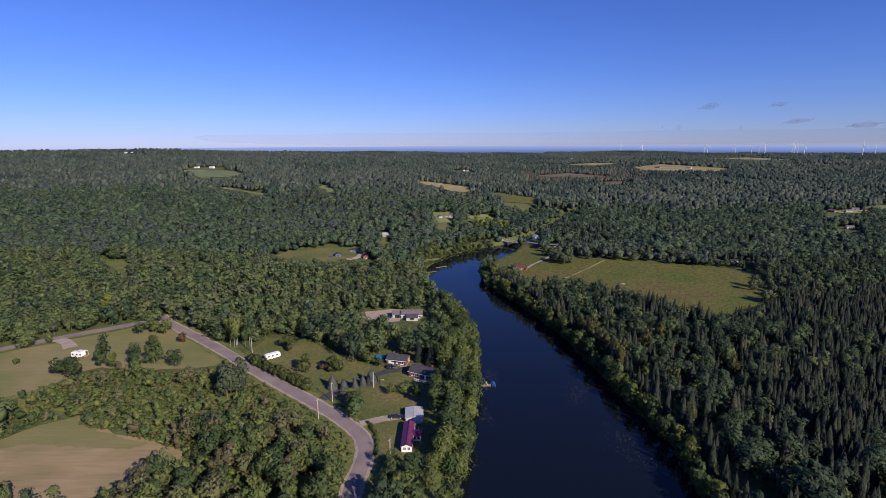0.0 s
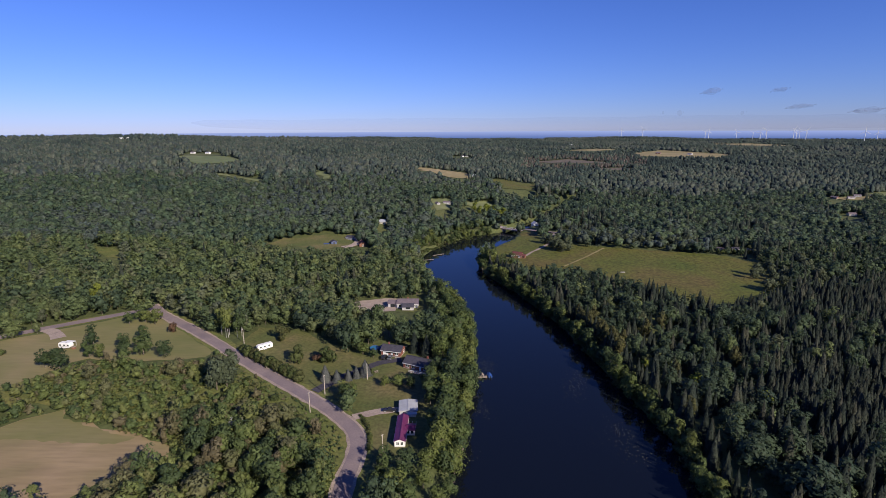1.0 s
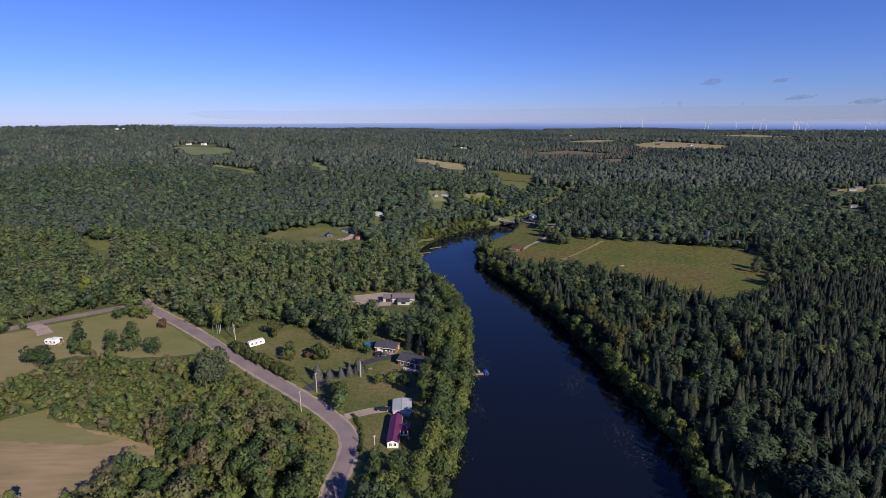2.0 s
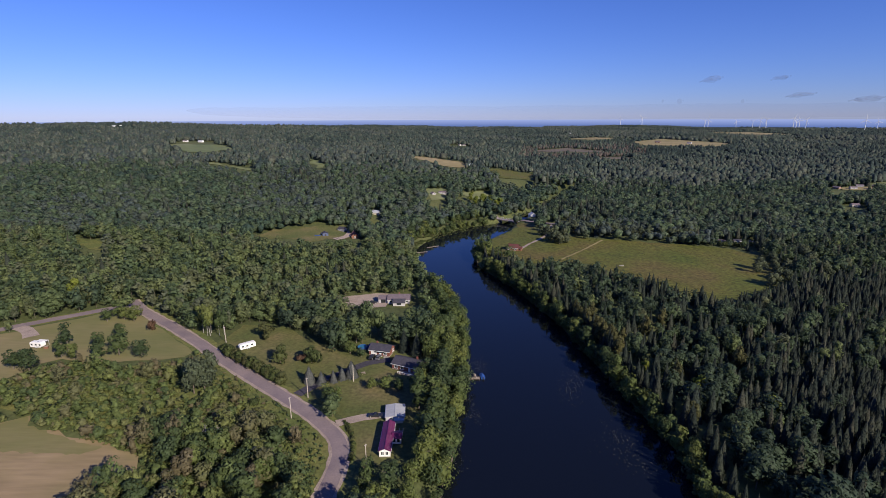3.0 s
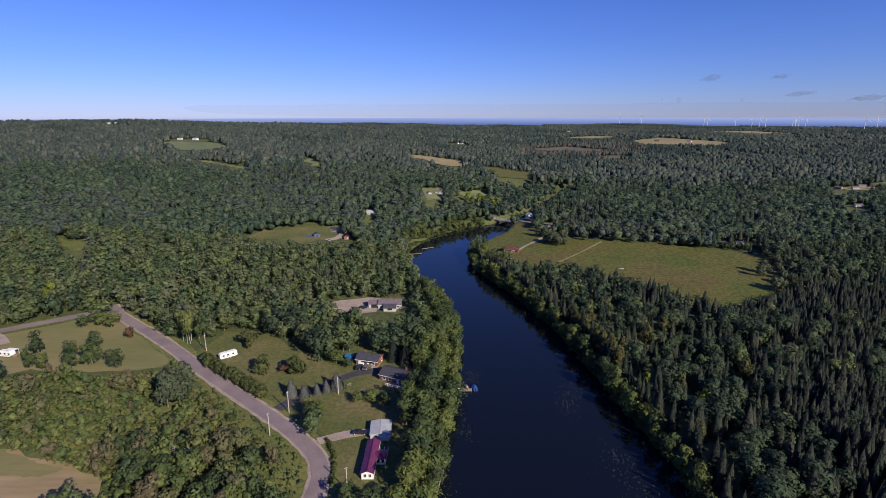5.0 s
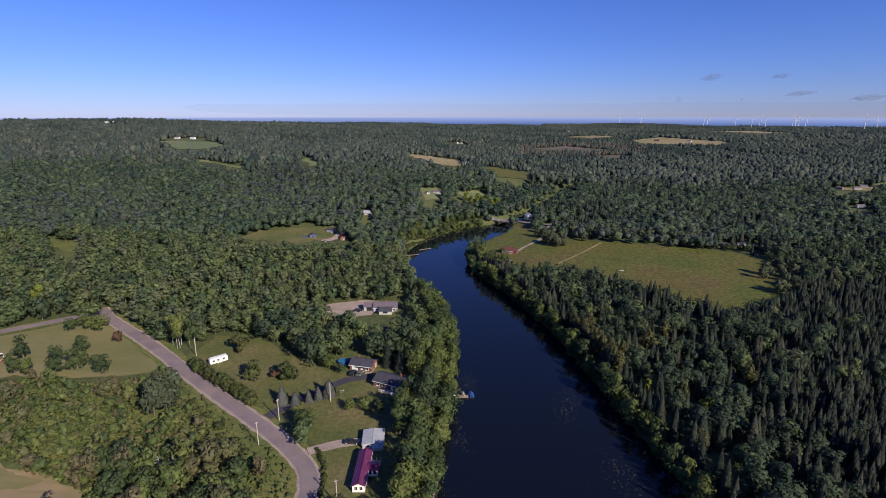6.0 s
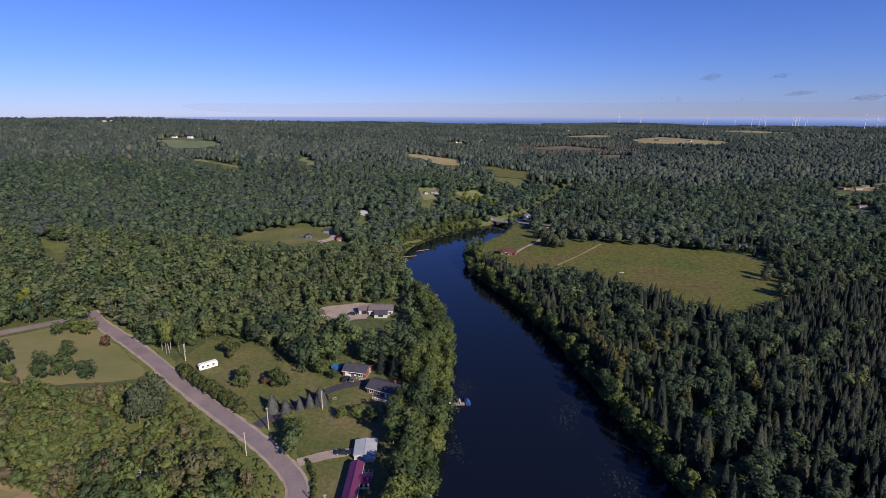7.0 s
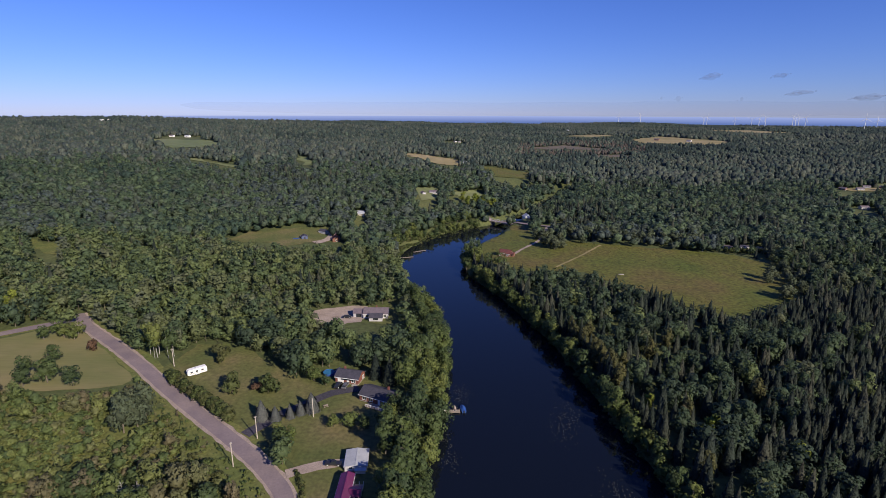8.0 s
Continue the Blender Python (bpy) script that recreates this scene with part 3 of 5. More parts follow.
def conifer(seed, n, size, wide=0.17, low=0.02, blunt=0.72):
    """A dense spruce of unit height: upturned bough tips all over a tall cone."""
    rng = np.random.default_rng(seed)
    f = 1 - np.sqrt(rng.uniform(0.0, 1, n))
    a = rng.uniform(0, 6.283, n)
    r = wide * (1 - f) ** blunt * (1 + 0.14 * np.sin(a * 3 + f * 19 + seed)) * rng.uniform(0.8, 1.12, n)
    out = np.stack([np.cos(a), np.sin(a), 0 * a], 1)
    side = np.stack([-np.sin(a), np.cos(a), 0 * a], 1)
    p = out * r[:, None]
    p[:, 2] = low + (1 - low) * f * 0.97
    s = size * rng.uniform(0.7, 1.4, (n, 1)) * (1.1 - 0.5 * f[:, None])
    lift = np.array([0, 0, 1.0])
    swing = side * s * rng.uniform(-0.5, 0.5, (n, 1))
    v = np.stack([p + lift * s * 1.0 + out * s * 0.25 + swing, p - side * s * 0.62 - lift * s * 0.6, p + side * s * 0.62 - lift * s * 0.6], 1)
    soft = unit(out + lift * 0.5 + rng.normal(size=(n, 3)) * 0.16)
    cone_v, cone_t = [], []
    for z, k in ((low, 0.9), (0.5, (0.5 ** blunt) * 0.88)):
        cone_v += [[math.cos(q) * wide * k, math.sin(q) * wide * k, z] for q in np.arange(6) * 1.0472]
    cone_v.append([0, 0, 1.03])
    for i in range(6):
        j = (i + 1) % 6
        cone_t += [[i, j, 6 + j], [i, 6 + j, 6 + i], [6 + i, 6 + j, 12]]
    cone_v = np.array(cone_v)
    cone = (cone_v, np.array(cone_t), unit(cone_v * [1, 1, 0] + [1e-4, 0, 0.05]))
    return joined([(v.reshape(-1, 3), np.arange(n * 3).reshape(-1, 3), np.repeat(soft, 3, 0)), cone])


def stand(name, templates, x, y, h, w, material, label, category, seed, tint=None, sink=0.0):
    """A wood: every plant is its own geometry, joined into one mesh."""
    rng = np.random.default_rng(seed)
    z = ground_z(x, y) - sink
    tint = rng.uniform(0, 1, len(x)) if tint is None else tint
    which = rng.integers(0, len(templates), len(x))
    turn = rng.uniform(0, 6.283, len(x))
    V, T, C, S, o = [], [], [], [], 0
    for k, (tv, tt, tn) in enumerate(templates):
        m = which == k
        if not m.any():
            continue
        c, s = np.cos(turn[m])[:, None], np.sin(turn[m])[:, None]
        vx = (tv[:, 0] * c - tv[:, 1] * s) * w[m][:, None] + x[m][:, None]
        vy = (tv[:, 0] * s + tv[:, 1] * c) * w[m][:, None] + y[m][:, None]
        vz = tv[:, 2] * h[m][:, None] + z[m][:, None]
        n = int(m.sum())
        S.append(np.stack([tn[:, 0] * c - tn[:, 1] * s, tn[:, 0] * s + tn[:, 1] * c, np.repeat(tn[None, :, 2], n, 0)], -1).reshape(-1, 3))
        V.append(np.stack([vx, vy, vz], -1).reshape(-1, 3))
        T.append((tt[None] + (np.arange(n) * len(tv))[:, None, None]).reshape(-1, 3) + o)
        C.append(np.repeat(tint[m], len(tv)))
        o += n * len(tv)
    ob = new(name, raw_mesh(name, np.concatenate(V), np.concatenate(T), material, np.concatenate(C), np.concatenate(S)))
    return tagged(ob, label, category, kind="stuff")


def scatter(seed, x0, x1, y0, y1, gap, wedge=1.0):
    """Jittered places on a grid, within a wedge that opens to the north."""
    rng = np.random.default_rng(seed)
    X, Y = np.meshgrid(np.arange(x0, x1, gap), np.arange(y0, y1, gap))
    X = (X + rng.uniform(-0.75, 0.75, X.shape) * gap).ravel()
    Y = (Y + rng.uniform(-0.75, 0.75, Y.shape) * gap).ravel()
    ok = (np.abs(X) < wedge * Y + 60) & (river_gap(X, Y) > 1.5)
    return X[ok], Y[ok], rng


def patchy(x, y, scale, shift=0.0):
    """Slow variation over the land, about 0 to 1."""
    return 0.5 + 0.25 * (np.sin(x / scale + shift) * np.cos(y / scale * 1.3 - shift) + np.sin((x * 0.6 + y * 0.8) / scale * 0.47 + 2 * shift))


def parcel(x, y, wide, deep, seed):
    """One random value, 0 to 1, for each irregular parcel of woodland."""
    u = np.floor((x + 0.4 * wide * np.sin(y / deep * 2.3 + seed) + 0.15 * wide * np.sin(y / deep * 9 + x / wide * 5)) / wide)
    v = np.floor((y + 0.4 * deep * np.sin(x / wide * 1.9 + 2 * seed) + 0.15 * deep * np.sin(x / wide * 8 - y / deep * 6)) / deep + 0.37 * u)
    f = np.sin(u * 127.1 + v * 311.7 + seed * 74.7) * 43758.5453
    return f - np.floor(f)


# single trees: built once, then planted one by one
def trunk_mesh(name, seed, top, r, limbs, material):
    rng = random.Random(seed)
    bm = bmesh.new()
    bend = Vector((rng.uniform(-0.02, 0.02), rng.uniform(-0.02, 0.02), 0))
    tube(bm, (0, 0, -0.05), Vector((0, 0, top * 0.5)) + bend, r, r * 0.7)
    tube(bm, Vector((0, 0, top * 0.5)) + bend, (0, 0, top), r * 0.7, r * 0.2)
    for i in range(limbs):
        a, z = rng.uniform(0, 6.28), top * rng.uniform(0.45, 0.85)
        tube(bm, (0, 0, z), (math.cos(a) * 0.2, math.sin(a) * 0.2, z + rng.uniform(0.08, 0.18)), r * 0.4, r * 0.12, 5)
    me = bpy.data.meshes.new(name)
    bm.to_mesh(me)
    bm.free()
    me.materials.append(material)
    return me


def crown_set(name, shapes, material):
    return [raw_mesh(name, v, t, material, None, n) for v, t, n in shapes]


SPECIES = {
    "broadleaf_tree": (crown_set("crown", [broadleaf(20 + i, 700, 0.032, 16, 0.06, 0.30 + 0.02 * i) for i in range(5)], m_broad_ob), trunk_mesh("trunk", 1, 0.75, 0.022, 5, m_bark)),
    "birch_tree": (crown_set("crown", [broadleaf(40 + i, 520, 0.032, 12, 0.3, 0.24) for i in range(3)], m_broad_ob), trunk_mesh("trunk", 2, 0.9, 0.011, 4, m_birch)),
    "spruce_tree": (crown_set("crown", [conifer(60 + i, 420, 0.034) for i in range(4)], m_needle_ob), trunk_mesh("trunk", 3, 0.9, 0.018, 0, m_bark)),
    "blue_spruce": (crown_set("crown", [conifer(70 + i, 520, 0.042, 0.24, 0.01) for i in range(3)], m_blue_needle), trunk_mesh("trunk", 4, 0.9, 0.018, 0, m_bark)),
    "bush": (crown_set("crown", [broadleaf(80 + i, 420, 0.065, 10, 0.0, 0.5) for i in range(4)], m_bush_ob), trunk_mesh("stem", 5, 0.5, 0.03, 4, m_bark)),
}
SPECIES["red_bush"] = (crown_set("crown", [broadleaf(85 + i, 420, 0.065, 10, 0.0, 0.5) for i in range(2)], m_red_leaf), SPECIES["bush"][1])
SPECIES["yellow_tree"] = (crown_set("crown", [broadleaf(95 + i, 700, 0.036, 16, 0.06) for i in range(2)], m_yellow_leaf), SPECIES["broadleaf_tree"][1])
SPECIES["olive_tree"] = (crown_set("crown", [broadleaf(300 + i, 760, 0.034, 15, 0.05, 0.26, taper=0.75) for i in range(3)], m_olive_leaf), SPECIES["broadleaf_tree"][1])
SPECIES["grey_tree"] = (crown_set("crown", [broadleaf(310 + i, 700, 0.038, 16, 0.03, 0.34) for i in range(3)], m_grey_leaf), SPECIES["broadleaf_tree"][1])
PLANTED = random.Random(7)


def plant(kind, x, y, h, w, label, group=""):
    crowns, trunk = SPECIES[kind]
    m = pose(x, y, gz(x, y) - 0.1, 0, 0, PLANTED.uniform(0, 360)) @ Matrix.Diagonal((w, w, h, 1))
    ob = empty(kind, m, label, "bush" if kind.endswith("bush") else "tree", group)
    c = new("crown", PLANTED.choice(crowns))
    s = new("trunk", trunk)
    c.parent = s.parent = ob
    return ob


taken = []


def plant_row(kind, pts, h, w, label, group, jitter=1.0):
    for x, y in pts:
        x, y = x + PLANTED.uniform(-jitter, jitter), y + PLANTED.uniform(-jitter, jitter)
        k = PLANTED.uniform(0.8, 1.2)
        plant(kind, x, y, h * k, w * k * PLANTED.uniform(0.9, 1.1), label, group)
        taken.append((x, y, w * 0.35))


def along(line, step):
    out, left = [], 0.0
    for (ax, ay), (bx, by) in zip(line, line[1:]):
        d = math.hypot(bx - ax, by - ay)
        while left < d:
            out.append((ax + (bx - ax) * left / d, ay + (by - ay) * left / d))
            left += step
        left -= d
    return out


# trees on the left bank, leaning over the water's edge
bank_l = [(float(np.interp(y, SHORE_Y, SHORE_L)) + 1.0, y) for y in range(146, 330, 8)]
plant_row("broadleaf_tree", along(bank_l, 6.0), 12.5, 12.5, "tall leafy green tree on the river bank", "trees along the river bank", 1.2)
plant_row("broadleaf_tree", along([(x - 7, y) for x, y in bank_l if y < 330], 6.0), 13.0, 12.5, "tall leafy green tree behind the river bank", "trees along the river bank", 1.6)
plant_row("broadleaf_tree", along([(-13, 183), (-11, 204)], 5.0) + along([(-7, 222), (-4, 240), (-6, 280)], 6.0), 12.0, 11.5, "tall tree between the houses and the river", "trees along the river bank", 1.2)
# the wooded edge of the other bank
bank_r = [(float(np.interp(y, SHORE_Y, SHORE_R)) + 1.5, y) for y in range(120, 390, 10)]
plant_row("bush", along([(x - 0.2, y) for x, y in bank_r], 4.0), 2.4, 4.5, "overhanging bush at the water's edge", "bushes on the far bank", 0.8)
plant_row("broadleaf_tree", along(bank_r, 6.5), 12.0, 11.0, "green riverside tree on the wooded bank", "trees on the far bank", 1.5)
plant_row("spruce_tree", along([(x + 6, y) for x, y in bank_r], 4.5), 12.0, 12.5, "dark green spruce on the wooded bank", "spruces on the far bank", 1.8)
upper = [(-24, 438), (-23, 452), (-16, 468), (-7, 483), (3, 496), (15, 509), (29, 523), (42, 535), (56, 545)]
plant_row("broadleaf_tree", along(upper, 7.0) + along([(x - 6, y + 7) for x, y in upper], 8.0), 9.5, 10.0, "leafy tree on the shore of the river bend", "trees along the river bend", 1.6)
plant_row("bush", along([(x + 4, y - 4) for x, y in upper], 3.2) + along([(x + 1, y) for x, y in upper], 4.0), 2.8, 5.0, "low green bush at the edge of the river bend", "bushes along the river bend", 1.2)
# the point in the river bend and the meadow's corner
plant_row("broadleaf_tree", [(32, 398), (35, 406), (32, 415), (36, 421), (41, 414), (40, 396), (47, 392), (54, 386), (38, 404), (31, 408), (34, 412)], 11.5, 12.5, "leafy tree on the point in the river bend", "trees on the point", 1.0)
plant_row("grey_tree", [(102, 436), (107, 440), (106, 430), (112, 434), (101, 446), (109, 452), (116, 456), (104, 462), (98, 468), (110, 466), (134, 449)], 10.0, 12.0, "round grey-green tree at the meadow's corner", "trees in the meadow", 1.0)
plant_row("grey_tree", [(226, 347), (236, 340), (233, 328), (222, 322), (240, 352), (247, 362), (231, 352), (243, 345), (251, 372), (256, 380), (238, 333), (249, 354), (216, 318), (228, 333)], 9.0, 10.5, "tree standing out into the meadow", "trees in the meadow", 2.0)
# olive crowns among the darker trees of the east bank
plant_row("olive_tree", along([(74, 274), (73, 258), (75, 240), (78, 218)], 5.0) + [(80, 262), (79, 246), (84, 232), (101, 240), (112, 252), (124, 205), (95, 196), (86, 168)], 12.5, 10.5, "tall olive-green tree among darker spruces", "olive trees on the far bank", 1.6)
plant_row("yellow_tree", [(84, 205), (98, 186), (117, 172)], 9.0, 8.0, "bright yellow-green leafy tree", "yellow-green trees", 0.6)
# pale trees behind the meadow
plant_row("grey_tree", along([(128, 470), (160, 461), (196, 450), (232, 440)], 7.5) + along([(272, 408), (284, 384), (270, 350), (262, 326)], 6.5), 11.0, 13.0, "grey-green tree behind the meadow", "trees behind the meadow", 2.0)
plant_row("bush", along([(240, 421), (252, 421), (266, 422), (280, 420)], 3.2), 4.4, 5.0, "low bush in front of the white trailers", "bushes behind the meadow", 0.8)
# bright trees above the bridge road
plant_row("yellow_tree", [(50, 615), (58, 623), (67, 613), (75, 606), (45, 628), (62, 633), (81, 618), (70, 625)], 11.0, 11.5, "bright yellow-green tree above the bridge road", "yellow-green trees", 1.5)
# lawns
plant_row("blue_spruce", [(-58.5, 203), (-53.3, 202), (-48.5, 204), (-45, 206), (-41.5, 208.5)], 7.0, 11.0, "grey-blue spruce in a row on the lawn", "row of blue spruces", 0.3)
plant_row("bush", [(-74.7, 220.5), (-61, 221), (-88, 245)], 8.0, 8.0, "round green bush on the lawn", "bushes on the lawn", 0.3)
plant_row("red_bush", [(-66, 222.5), (-63.5, 228)], 3.2, 4.8, "reddish ornamental bush on the lawn", "bushes on the lawn", 0.3)
plant_row("broadleaf_tree", [(-31.4, 198), (-26, 198), (-21, 196.5)], 6.0, 8.5, "low spreading tree on the lawn", "trees on the lawn", 0.4)
plant_row("broadleaf_tree", [(-47, 186.5), (-44.5, 189.5), (-49, 191)], 7.5, 8.5, "leafy tree beside the road", "trees beside the road", 0.4)
plant_row("broadleaf_tree", [(-40, 226), (-45, 230)], 6.5, 8.5, "small tree at the wood's edge", "trees on the lawn", 0.5)
plant_row("spruce_tree", [(-20, 233), (-14, 228)], 10.0, 18.0, "dark spruce beside the brick house", "spruces by the house", 0.5)
plant_row("bush", along([(-104, 231.5), (-92, 220.3), (-69, 201.8)], 1.2), 4.6, 5.0, "clipped green hedge bush along the road", "hedge along the road", 0.4)
plant_row("bush", along([(-39.5, 174.5), (-36, 168), (-34.4, 160), (-34, 152)], 1.5), 1.3, 2.2, "low dark hedge bush by the road bend", "hedge by the bend", 0.2)
plant_row("birch_tree", [(-118, 247.5), (-116.8, 248.4), (-112.5, 248), (-121.5, 251), (-110.8, 249.5)], 15.0, 12.0, "slender birch with a bare white trunk", "birches by the road", 0.4)
plant_row("broadleaf_tree", [(-180, 213), (-176.5, 210.5), (-184, 211)], 10.0, 10.5, "broad tree beside the white camper", "trees in the mown field", 0.5)
plant_row("bush", [(-212, 223), (-183, 243)], 3.6, 3.6, "small bush in the mown field", "bushes in the mown field", 0.3)
plant_row("broadleaf_tree", [(-173, 268.5), (-175.5, 263.5), (-163, 264), (-169, 266.5), (-164, 269)], 7.6, 8.5, "dense tree near the road junction", "trees in the mown field", 0.6)
plant_row("red_bush", [(-148, 253.8)], 6.0, 5.0, "reddish brown bush by the road", "bushes in the mown field", 0.2)
plant_row("broadleaf_tree", [(-177, 234), (-166, 221.5), (-155, 222.5), (-148, 225), (-137, 224), (-157, 242.5), (-172, 222), (-160, 229)], 10.5, 11.0, "low tree at the edge of the mown field", "trees in the mown field", 0.6)
plant_row("grey_tree", [(-98, 202), (-98.5, 197), (-103, 198), (-101, 193), (-104, 203)], 15.0, 12.0, "dense grey-green tree beside the road", "trees beside the road", 0.6)
plant_row("bush", along([(-62, 172), (-80, 190), (-94, 202)], 7), 2.2, 4.0, "low roadside scrub bush", "scrub along the road", 1.6)
plant_row("broadleaf_tree", [(-27, 137), (-20, 139), (-14, 141), (-8, 144), (-23, 131), (-15, 133), (-7, 135), (-30, 127), (-20, 124), (-10, 126), (-28, 143.5)], 9.0, 9.5, "leafy tree beside the river house", "trees by the river house", 0.8)
plant_row("yellow_tree", [(-5.5, 157), (-3, 150)], 8.5, 8.0, "bright yellow-green leafy tree", "yellow-green trees", 0.3)
plant_row("yellow_tree", [(-209, 291)], 15.0, 10.0, "tall bright yellow-green tree above the side road", "yellow-green trees", 0.3)


def free_of_singles(x, y):
    ok = np.ones(len(x), bool)
    for tx, ty, tr in taken:
        ok &= (x - tx) ** 2 + (y - ty) ** 2 > (tr + 1.2) ** 2
    return ok


HOUSES = [(-117, 242, 3.5), (-23, 163, 14), (-21, 178, 7), (-31, 231, 10), (-17, 215, 11), (-28, 300, 14), (-94, 235, 7), (-189, 232, 7), (63, 418, 14), (-62, 541, 7), (-101, 457, 9), (-73, 458, 8), (-87, 477, 8), (106, 566, 9), (13, 212, 6), (248, 432, 5.0), (262, 433, 5.0), (273, 430, 3), (512, 606, 14), (606, 752, 12), (655, 768, 12), (87, 1470, 30), (-515, 1195, 30), (-540, 1200, 30), (-1030, 1800, 40)]


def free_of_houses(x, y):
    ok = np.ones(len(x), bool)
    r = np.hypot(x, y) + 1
    # also clears trees that would hide the houses from the camera
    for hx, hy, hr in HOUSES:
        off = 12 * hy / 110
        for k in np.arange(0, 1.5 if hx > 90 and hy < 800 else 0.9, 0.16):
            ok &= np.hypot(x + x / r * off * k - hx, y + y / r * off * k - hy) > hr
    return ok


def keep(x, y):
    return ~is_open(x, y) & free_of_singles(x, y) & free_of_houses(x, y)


def rightness(x, y):
    """1 in the spruce woods east of the river, 0 in the leafy woods."""
    return ease(0.35, 0.8, patchy(x, y, 45, 1.0) * 0.55 + 0.5 * ease(60, 150, x) * (1 - 0.9 * ease(285, 345, y)))


fine_broad = [broadleaf(100 + i, 560, 0.034, 15, 0.05, 0.27 + 0.014 * i, taper=0.35 + 0.06 * (i % 6)) for i in range(10)]
near_broad = [broadleaf(110 + i, 150, 0.056, 12, 0.05, 0.27 + 0.014 * i, taper=0.35 + 0.06 * (i % 6)) for i in range(9)]


def mid_crown(seed):
    """A leafy crown for the middle distance: a dense body under a few lobes of sprays."""
    rng = np.random.default_rng(seed)
    wide, tip = rng.uniform(0.30, 0.42), rng.uniform(0.0, 0.1)
    a = rng.uniform(0, 6.283) + np.arange(5) * 1.2566
    c = np.stack([np.cos(a) * wide * 0.48, np.sin(a) * wide * 0.48, rng.uniform(0.42, 0.68, 5)], 1)
    c = np.concatenate([c, [[0, 0, 0.74 + tip]]])
    r = np.append(rng.uniform(0.42, 0.62, 5) * wide, wide * 0.5)
    return joined([core(np.array([0, 0, 0.48]), wide * 0.86, 1.15, seed), sprays(rng, c, r, 38, 0.082, up=0.5)])


mid_broad = [mid_crown(120 + 2 * i) for i in range(12)]
near_spruce = [conifer(140 + i, 110, 0.05, 0.13 + 0.009 * i, 0.01, 0.5 + 0.035 * i) for i in range(9)]
mid_spruce = [conifer(160 + i, 34, 0.075, 0.17, 0.02, 0.6) for i in range(6)]
near_bush = [broadleaf(180 + i, 240, 0.060, 10, 0.0, 0.34 + 0.02 * i) for i in range(7)]

# near woods, to about 420 m
x, y, rng = scatter(11, -420, 460, 95, 430, 5.6)
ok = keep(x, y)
x, y = x[ok], y[ok]
east = x > np.interp(y, SHORE_Y, SHORE_R)
spr = rng.uniform(0, 1, len(x)) < np.where(east, 0.3 + 0.65 * rightness(x, y), 0.04 * (y > 255) * (x < -60))
brush = (~east) & (near_line(x, y, ROAD) < 90) & (y < 250 + 0.2 * x) & (x < np.interp(y, [p[1] for p in ROAD], [p[0] for p in ROAD]) - 4)
tall = ~brush & ~spr
h = rng.triangular(5.0, 11.0, 14.5, len(x)) * (0.8 + 0.4 * patchy(x, y, 35))
for sel, shapes, lab in ((tall & (y < 275), fine_broad, "dense leafy green woods on the river's banks"), (tall & (y >= 275), near_broad, "leafy green woods behind the houses")):
    stand("broadleaf_wood", shapes, x[sel], y[sel], h[sel], h[sel] * rng.uniform(0.75, 1.4, sel.sum()), m_broad, lab, "woods", 1,
          np.clip(0.62 * rng.uniform(0, 1, sel.sum()) + 0.32 * parcel(x, y, 26, 34, 2)[sel] + 0.25 * (patchy(x, y, 55, 5)[sel] - 0.3) + 0.1 * (x[sel] < -130), 0, 1) * np.where(east[sel], np.where(rng.uniform(0, 1, sel.sum()) < 0.16, 1.0, 0.34), 1.0))
post = np.array([[0.016 * math.cos(a), 0.016 * math.sin(a), -0.03] for a in (0, 2.09, 4.19)] + [[0, 0, 0.7]])
stand("trunks", [(post, np.array([[0, 1, 3], [1, 2, 3], [2, 0, 3]]), unit(post * [1, 1, 0] + [0, 0, 1e-3]))], x[~brush], y[~brush], h[~brush], h[~brush], m_bark, "bare brown trunks under the woods", "woods", 21)
hb = rng.uniform(2.2, 5.0, len(x))
big = brush & (rng.uniform(0, 1, len(x)) < np.where((y < 168) & (x > -105), 0.85, 0.1))
hb[big] = rng.uniform(6.0, 9.5, big.sum()) + 2.5 * (y[big] < 168)
stand("young_wood", fine_broad, x[big], y[big], hb[big], hb[big] * rng.uniform(0.8, 1.2, big.sum()), m_bush, "scattered young trees in the scrub", "woods", 2)
sm = brush & ~big
stand("scrub", near_bush, x[sm], y[sm], hb[sm] * 0.74, hb[sm] * 0.9 * rng.uniform(0.8, 1.2, sm.sum()), m_bush, "yellow-green scrub and saplings beside the road", "scrub", 3,
      np.clip(patchy(x, y, 18, 3)[sm] + rng.uniform(-0.3, 0.3, sm.sum()), 0, 1))
x2, y2, rng = scatter(12, -240, -40, 100, 235, 1.85)
ok = keep(x2, y2) & (x2 < np.interp(y2, [p[1] for p in ROAD], [p[0] for p in ROAD]) - 5)
ok &= (patchy(x2, y2, 6, 1) > 0.36) & (rng.uniform(0, 1, len(x2)) < 0.85)
x2, y2 = x2[ok], y2[ok]
hs = rng.triangular(0.6, 1.6, 3.2, len(x2)) + 1.4 * (rng.uniform(0, 1, len(x2)) < 0.1)
stand("undergrowth", [broadleaf(190 + i, 34, 0.10, 6, 0.0, 0.42) for i in range(5)], x2, y2, hs, hs * rng.uniform(1.3, 2.3, len(x2)), m_bush, "low weeds and brambles under the scrub", "scrub", 4,
      np.clip(0.55 * patchy(x2, y2, 12, 5) + 0.3 * parcel(x2, y2, 9, 12, 3) + rng.uniform(-0.2, 0.25, len(x2)), 0, 1))
x4, y4, rng = scatter(19, -240, -45, 105, 240, 4.4)
